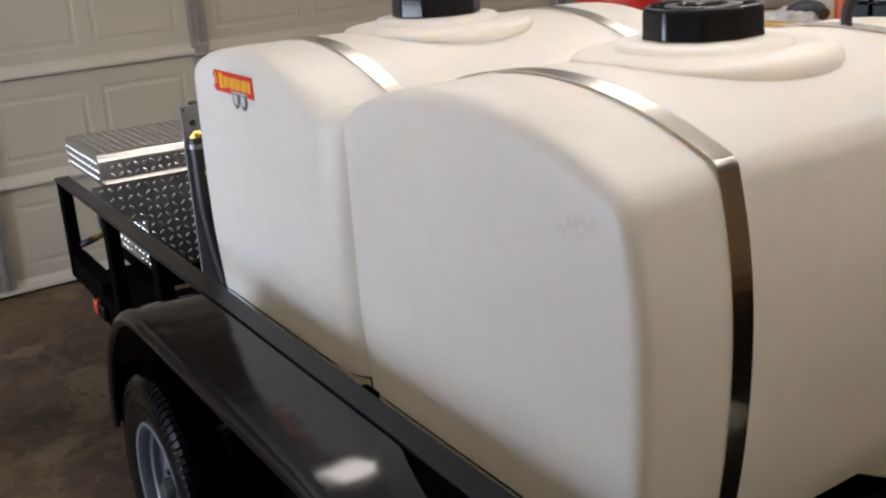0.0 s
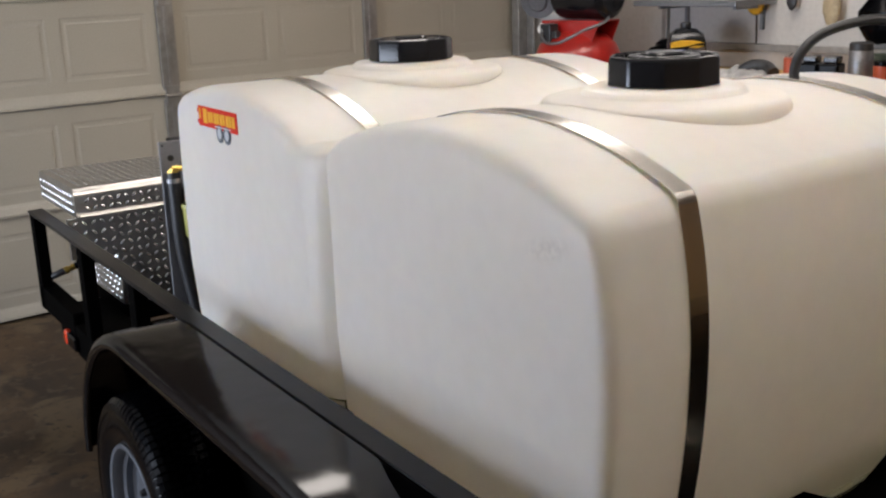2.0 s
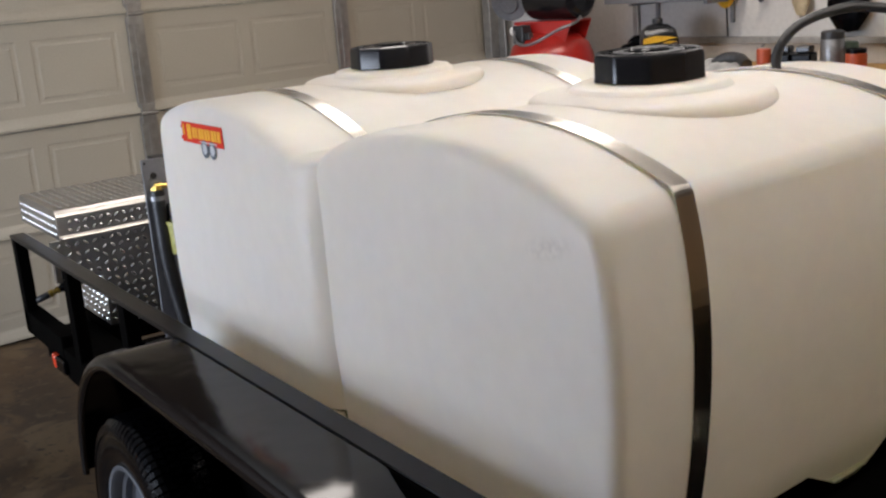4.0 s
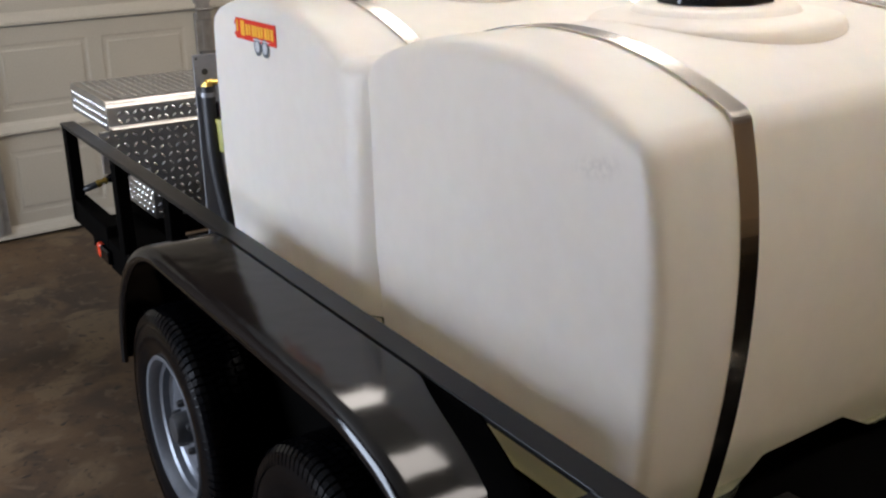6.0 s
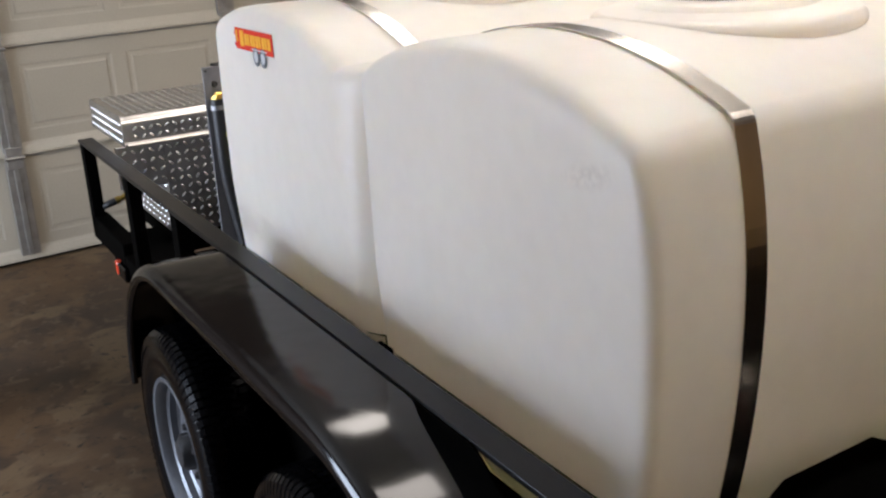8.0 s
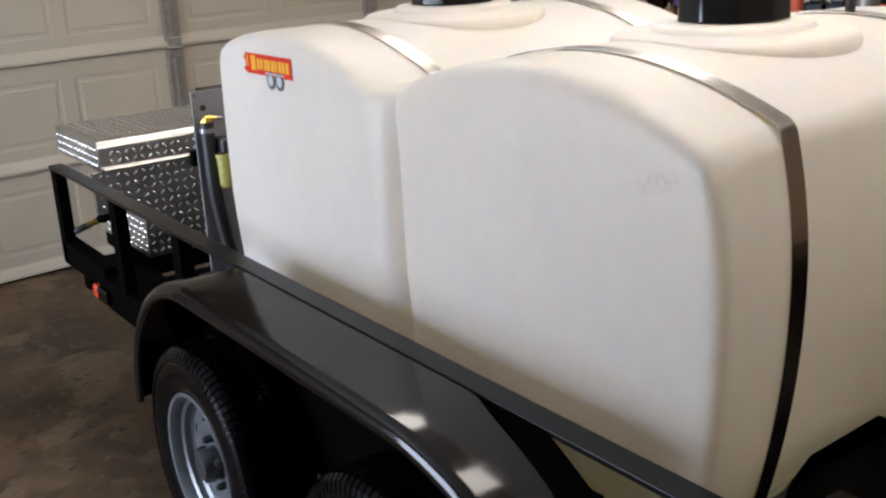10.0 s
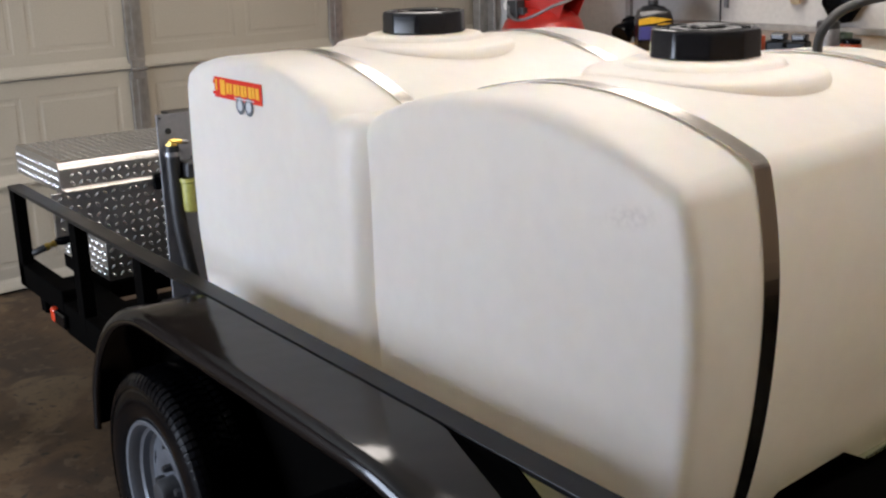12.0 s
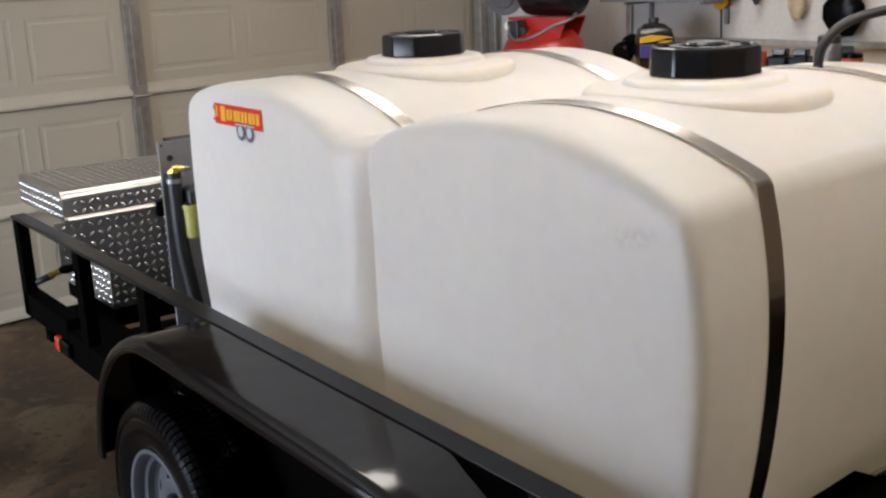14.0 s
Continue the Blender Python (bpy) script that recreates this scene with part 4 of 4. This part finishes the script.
part("headband_knob", lathe([(0.0, 0.0), (0.028, 0.0), (0.030, 0.008), (0.028, 0.03), (0.0, 0.034)], 20, pose(0.0, 0.0, 0.272)), M["charcoal"], helmet)

spool = lathe([(0.0, 0.0), (0.055, 0.0), (0.060, 0.01), (0.060, 0.035), (0.050, 0.045), (0.050, 0.085), (0.060, 0.095), (0.060, 0.125), (0.055, 0.135), (0.0, 0.135)], 28, pose(0, 0, 0.06, 0, 65, 0))
tagged(part("angle_grinder_head", spool, M["rubber"], None, "", True, at(3.46, 3.02, 1.046)), "black round tool head hung beside the helmet", "tool")


def can(name, u, v, r, h, material, label, category, lidmat=None):
    ob = empty(name, at(u, v, 1.046))
    tagged(ob, label, category)
    part("body", lathe([(0.0, 0.0), (r * 0.96, 0.0), (r, 0.004), (r, h * 0.92), (r * 0.9, h * 0.97), (0.0, h * 0.97)], 28), M[material], ob, smooth=True)
    if lidmat:
        part("cap", lathe([(0.0, h * 0.96), (r * 0.96, h * 0.96), (r * 0.96, h * 1.16), (r * 0.8, h * 1.2), (0.0, h * 1.2)], 24), M[lidmat], ob, smooth=True)
    return ob


can("red_can", 3.50, 2.185, 0.035, 0.105, "orange", "small red can on the workbench", "can")
can("dark_jar", 3.50, 1.70, 0.048, 0.09, "orange", "orange tub with a black cap on the bench", "tub", "rubber")
can("steel_flask", 3.52, 1.83, 0.055, 0.155, "plate", "dull steel flask beside black boxes", "flask", "charcoal")
can("green_can", 3.60, 1.80, 0.05, 0.13, "green", "dark green can behind the steel flask", "can")


def tool_case(v):
    ob = empty("battery_charger", at(3.50, v, 1.046, 0, 0, 12))
    tagged(ob, "black plastic battery charger on the workbench", "charger", "chargers")
    part("body", box(-0.05, 0.05, -0.048, 0.048, 0.0, 0.085, 0.010, 3), M["rubber"], ob)
    part("dock", box(-0.035, 0.035, -0.040, 0.030, 0.0855, 0.118, 0.008, 2), M["lid"], ob)
    return ob


tool_case(2.075)
tool_case(1.965)


def rag():
    bm = bmesh.new()
    n = 18
    g = [[bm.verts.new((0.22 * (i / n - 0.5), 0.34 * (j / n - 0.5), 0.045 * (1 + noise.noise(Vector((i * 0.33, j * 0.33, 2.0)))) * math.sin(math.pi * i / n) ** 0.5 * math.sin(math.pi * j / n) ** 0.5 + 0.002)) for j in range(n + 1)] for i in range(n + 1)]
    for i in range(n):
        for j in range(n):
            bm.faces.new((g[i][j], g[i + 1][j], g[i + 1][j + 1], g[i][j + 1]))
    return bm


tagged(part("shop_rag", rag(), M["rag"], None, "", True, at(3.46, 2.42, 1.046)), "crumpled grey shop rag on the bench", "rag")
glove = tube([(0, 0, 0.03), (0.03, 0.06, 0.055), (0.02, 0.13, 0.06), (0.0, 0.19, 0.03)], 0.03, 12)
tagged(part("work_glove", glove, M["charcoal"], None, "", True, at(3.44, 2.24, 1.046)), "dark work glove lying on the bench", "glove")

# rack channel with vertical riser, shelf and hanging tools
rack = empty("wall_rack", at(0, 0))
tagged(rack, "grey steel channel rack screwed to the white wall", "wall rack")
part("channel", boxes((3.815, 3.849, 0.4, 3.05, 1.140, 1.176), bevel=0.003), M["galv"], rack)
part("riser", boxes((3.82, 3.849, 3.235, 3.270, 0.9, 2.2), bevel=0.003), M["galv"], rack)
shelf = empty("wall_shelf", at(0, 0))
tagged(shelf, "dark grey metal shelf on the white wall", "shelf")
part("board", box(3.50, 3.848, 2.52, 3.20, 1.385, 1.415, 0.003), M["plate"], shelf)
for v in (2.6, 3.1):
    part("bracket", boxes((3.60, 3.848, v - 0.01, v + 0.01, 1.365, 1.384), (3.83, 3.848, v - 0.01, v + 0.01, 1.25, 1.364)), M["plate"], shelf)
hook = empty("wall_hook", at(3.80, 2.40, 1.135))
tagged(hook, "small steel hook under the wall channel", "hook")
part("shank", rod((0.03, 0, 0.0), (0.0, 0, -0.01), 0.004), M["plate"], hook)
part("bend", tube([(0.0, 0, -0.01), (-0.015, 0.0, -0.03), (-0.03, 0.0, -0.01)], 0.004), M["plate"], hook)


def hanging_tool(name, v, z, h, w, material, grip, label, category):
    ob = empty(name, at(3.80, v, z))
    tagged(ob, label, category)
    part("blade", lathe([(0.0, 0.0), (w * 0.25, 0.01), (w * 0.5, h * 0.35), (w * 0.5, h * 0.6), (w * 0.3, h * 0.8), (w * 0.2, h), (0.0, h)], 20), M[material], ob, smooth=True).scale = (0.35, 1, 1)
    part("handle", rod((0, 0, h * 0.98), (0, 0, h * 1.6), w * 0.18), M[grip], ob)
    part("wall_peg", rod((0.0, 0, h * 1.5), (0.048, 0, h * 1.5), 0.005), M["plate"], ob)


hanging_tool("paint_scraper", 2.17, 1.275, 0.20, 0.10, "tan", "tan", "tan wooden scraper hanging on the white wall", "scraper")
hanging_tool("tape_tool", 2.62, 1.325, 0.12, 0.11, "yellowp", "red", "red and yellow tool hanging on the wall", "hand tool")
hanging_tool("pliers", 2.40, 1.350, 0.10, 0.06, "charcoal", "charcoal", "small dark pliers hanging on the wall", "pliers")
hanging_tool("black_sprayer", 1.915, 1.195, 0.26, 0.22, "rubber", "rubber", "black rounded sprayer hanging above the bench", "sprayer")
pic = empty("framed_board", at(3.846, 1.40, 1.19))
tagged(pic, "dark framed board on the white wall", "board")
part("board_panel", box(-0.012, -0.002, -0.18, 0.16, 0.0, 0.40), M["wall"], pic)
for r in ((-0.02, -0.002, -0.20, -0.18, -0.02, 0.42), (-0.02, -0.002, 0.16, 0.18, -0.02, 0.42), (-0.02, -0.002, -0.1799, 0.1599, -0.02, 0.0), (-0.02, -0.002, -0.1799, 0.1599, 0.40, 0.42)):
    part("frame_bar", box(*r, 0.002), M["charcoal"], pic)

cable = part("wall_cable", tube([(3.843, 2.637, 1.176), (3.842, 2.640, 1.30), (3.842, 2.642, 1.60), (3.842, 2.640, 2.10), (3.842, 2.641, CEIL)], 0.004, 8), M["charcoal"], None, "", True, ROOM)
tagged(cable, "thin dark cable running up the white wall", "cable")

# ---------------------------------------------------------------- on the deck ahead of the tank
filt = empty("water_filter", pose(0.222, 0.024, DECK + 0.001))
tagged(filt, "white plastic filter cylinder with wire bail and paper label", "filter housing")
LIE = pose(0, 0, 0.040, 90, 0, 12)
part("cylinder", lathe([(0.0, -0.012), (0.016, -0.010), (0.026, -0.004), (0.031, 0.006), (0.033, 0.020), (0.033, 0.20), (0.030, 0.21), (0.0, 0.21)], 40, LIE), M["cap"], filt, smooth=True)
part("label_wrap", lathe([(0.0336, 0.045), (0.0336, 0.17)], 40, LIE), M["paper"], filt, "printed white label", True)
for k in range(2):
    part("text_bar", lathe([(0.0339, 0.049 + 0.011 * k), (0.0339, 0.0515 + 0.011 * k)], 40, LIE), M["pale"], filt)
part("bail", tube([(0.088, 0.028, 0.064), (0.045, 0.029, 0.064), (-0.01, 0.027, 0.064), (-0.045, 0.018, 0.062), (-0.052, 0.002, 0.05), (-0.05, -0.006, 0.03), (-0.045, -0.01, 0.004)], 0.0028), M["plate"], filt, "bent wire bail", True)
part("saddle", boxes((-0.066, 0.10, 0.034, 0.082, 0.0, 0.058), (-0.066, 0.10, -0.15, 0.0335, 0.0, 0.006), bevel=0.002), M["satin"], filt, "black steel saddle")
sign = empty("warning_box", pose(0.37, -0.185, DECK + 0.001, 0, 0, -2))
tagged(sign, "black box with an orange and white warning label", "control box")
part("case", box(-0.075, 0.075, -0.08, 0.082, 0.0, 0.062, 0.005), M["satin"], sign)
part("label_head", boxes((-0.068, 0.045, 0.058, 0.076, 0.0622, 0.0630)), M["orange"], sign, "orange warning strip")
part("label_text", boxes((-0.068, 0.045, -0.07, 0.0578, 0.0622, 0.0630)), M["paper"], sign, "white printed label")
for k in range(7):
    part("text_bar", boxes((-0.060, 0.035 - 0.012 * (k % 3), 0.046 - 0.015 * k, 0.051 - 0.015 * k, 0.0631, 0.0635)), M["grey"], sign)
part("steel_elbow", tube([(0.060, 0.070, 0.055), (0.062, 0.072, 0.085), (0.075, 0.078, 0.105), (0.10, 0.085, 0.11)], 0.016), M["steel"], sign, "bright steel elbow", True)

# box on the floor by the wheels
crate = empty("floor_case", ROOM @ pose(-0.62, 2.92, 0, 0, 0, 6))
tagged(crate, "beige case with a dark base standing on the floor", "case")
part("base", box(-0.36, 0.19, -0.16, 0.16, 0.0, 0.05, 0.010), M["dark"], crate, "dark brown base")
part("band", box(-0.362, 0.192, -0.162, 0.162, 0.0505, 0.066, 0.003), M["cap"], crate)
part("body", box(-0.355, 0.185, -0.155, 0.155, 0.0665, 0.26, 0.014, 3), M["tan"], crate, "beige case body")
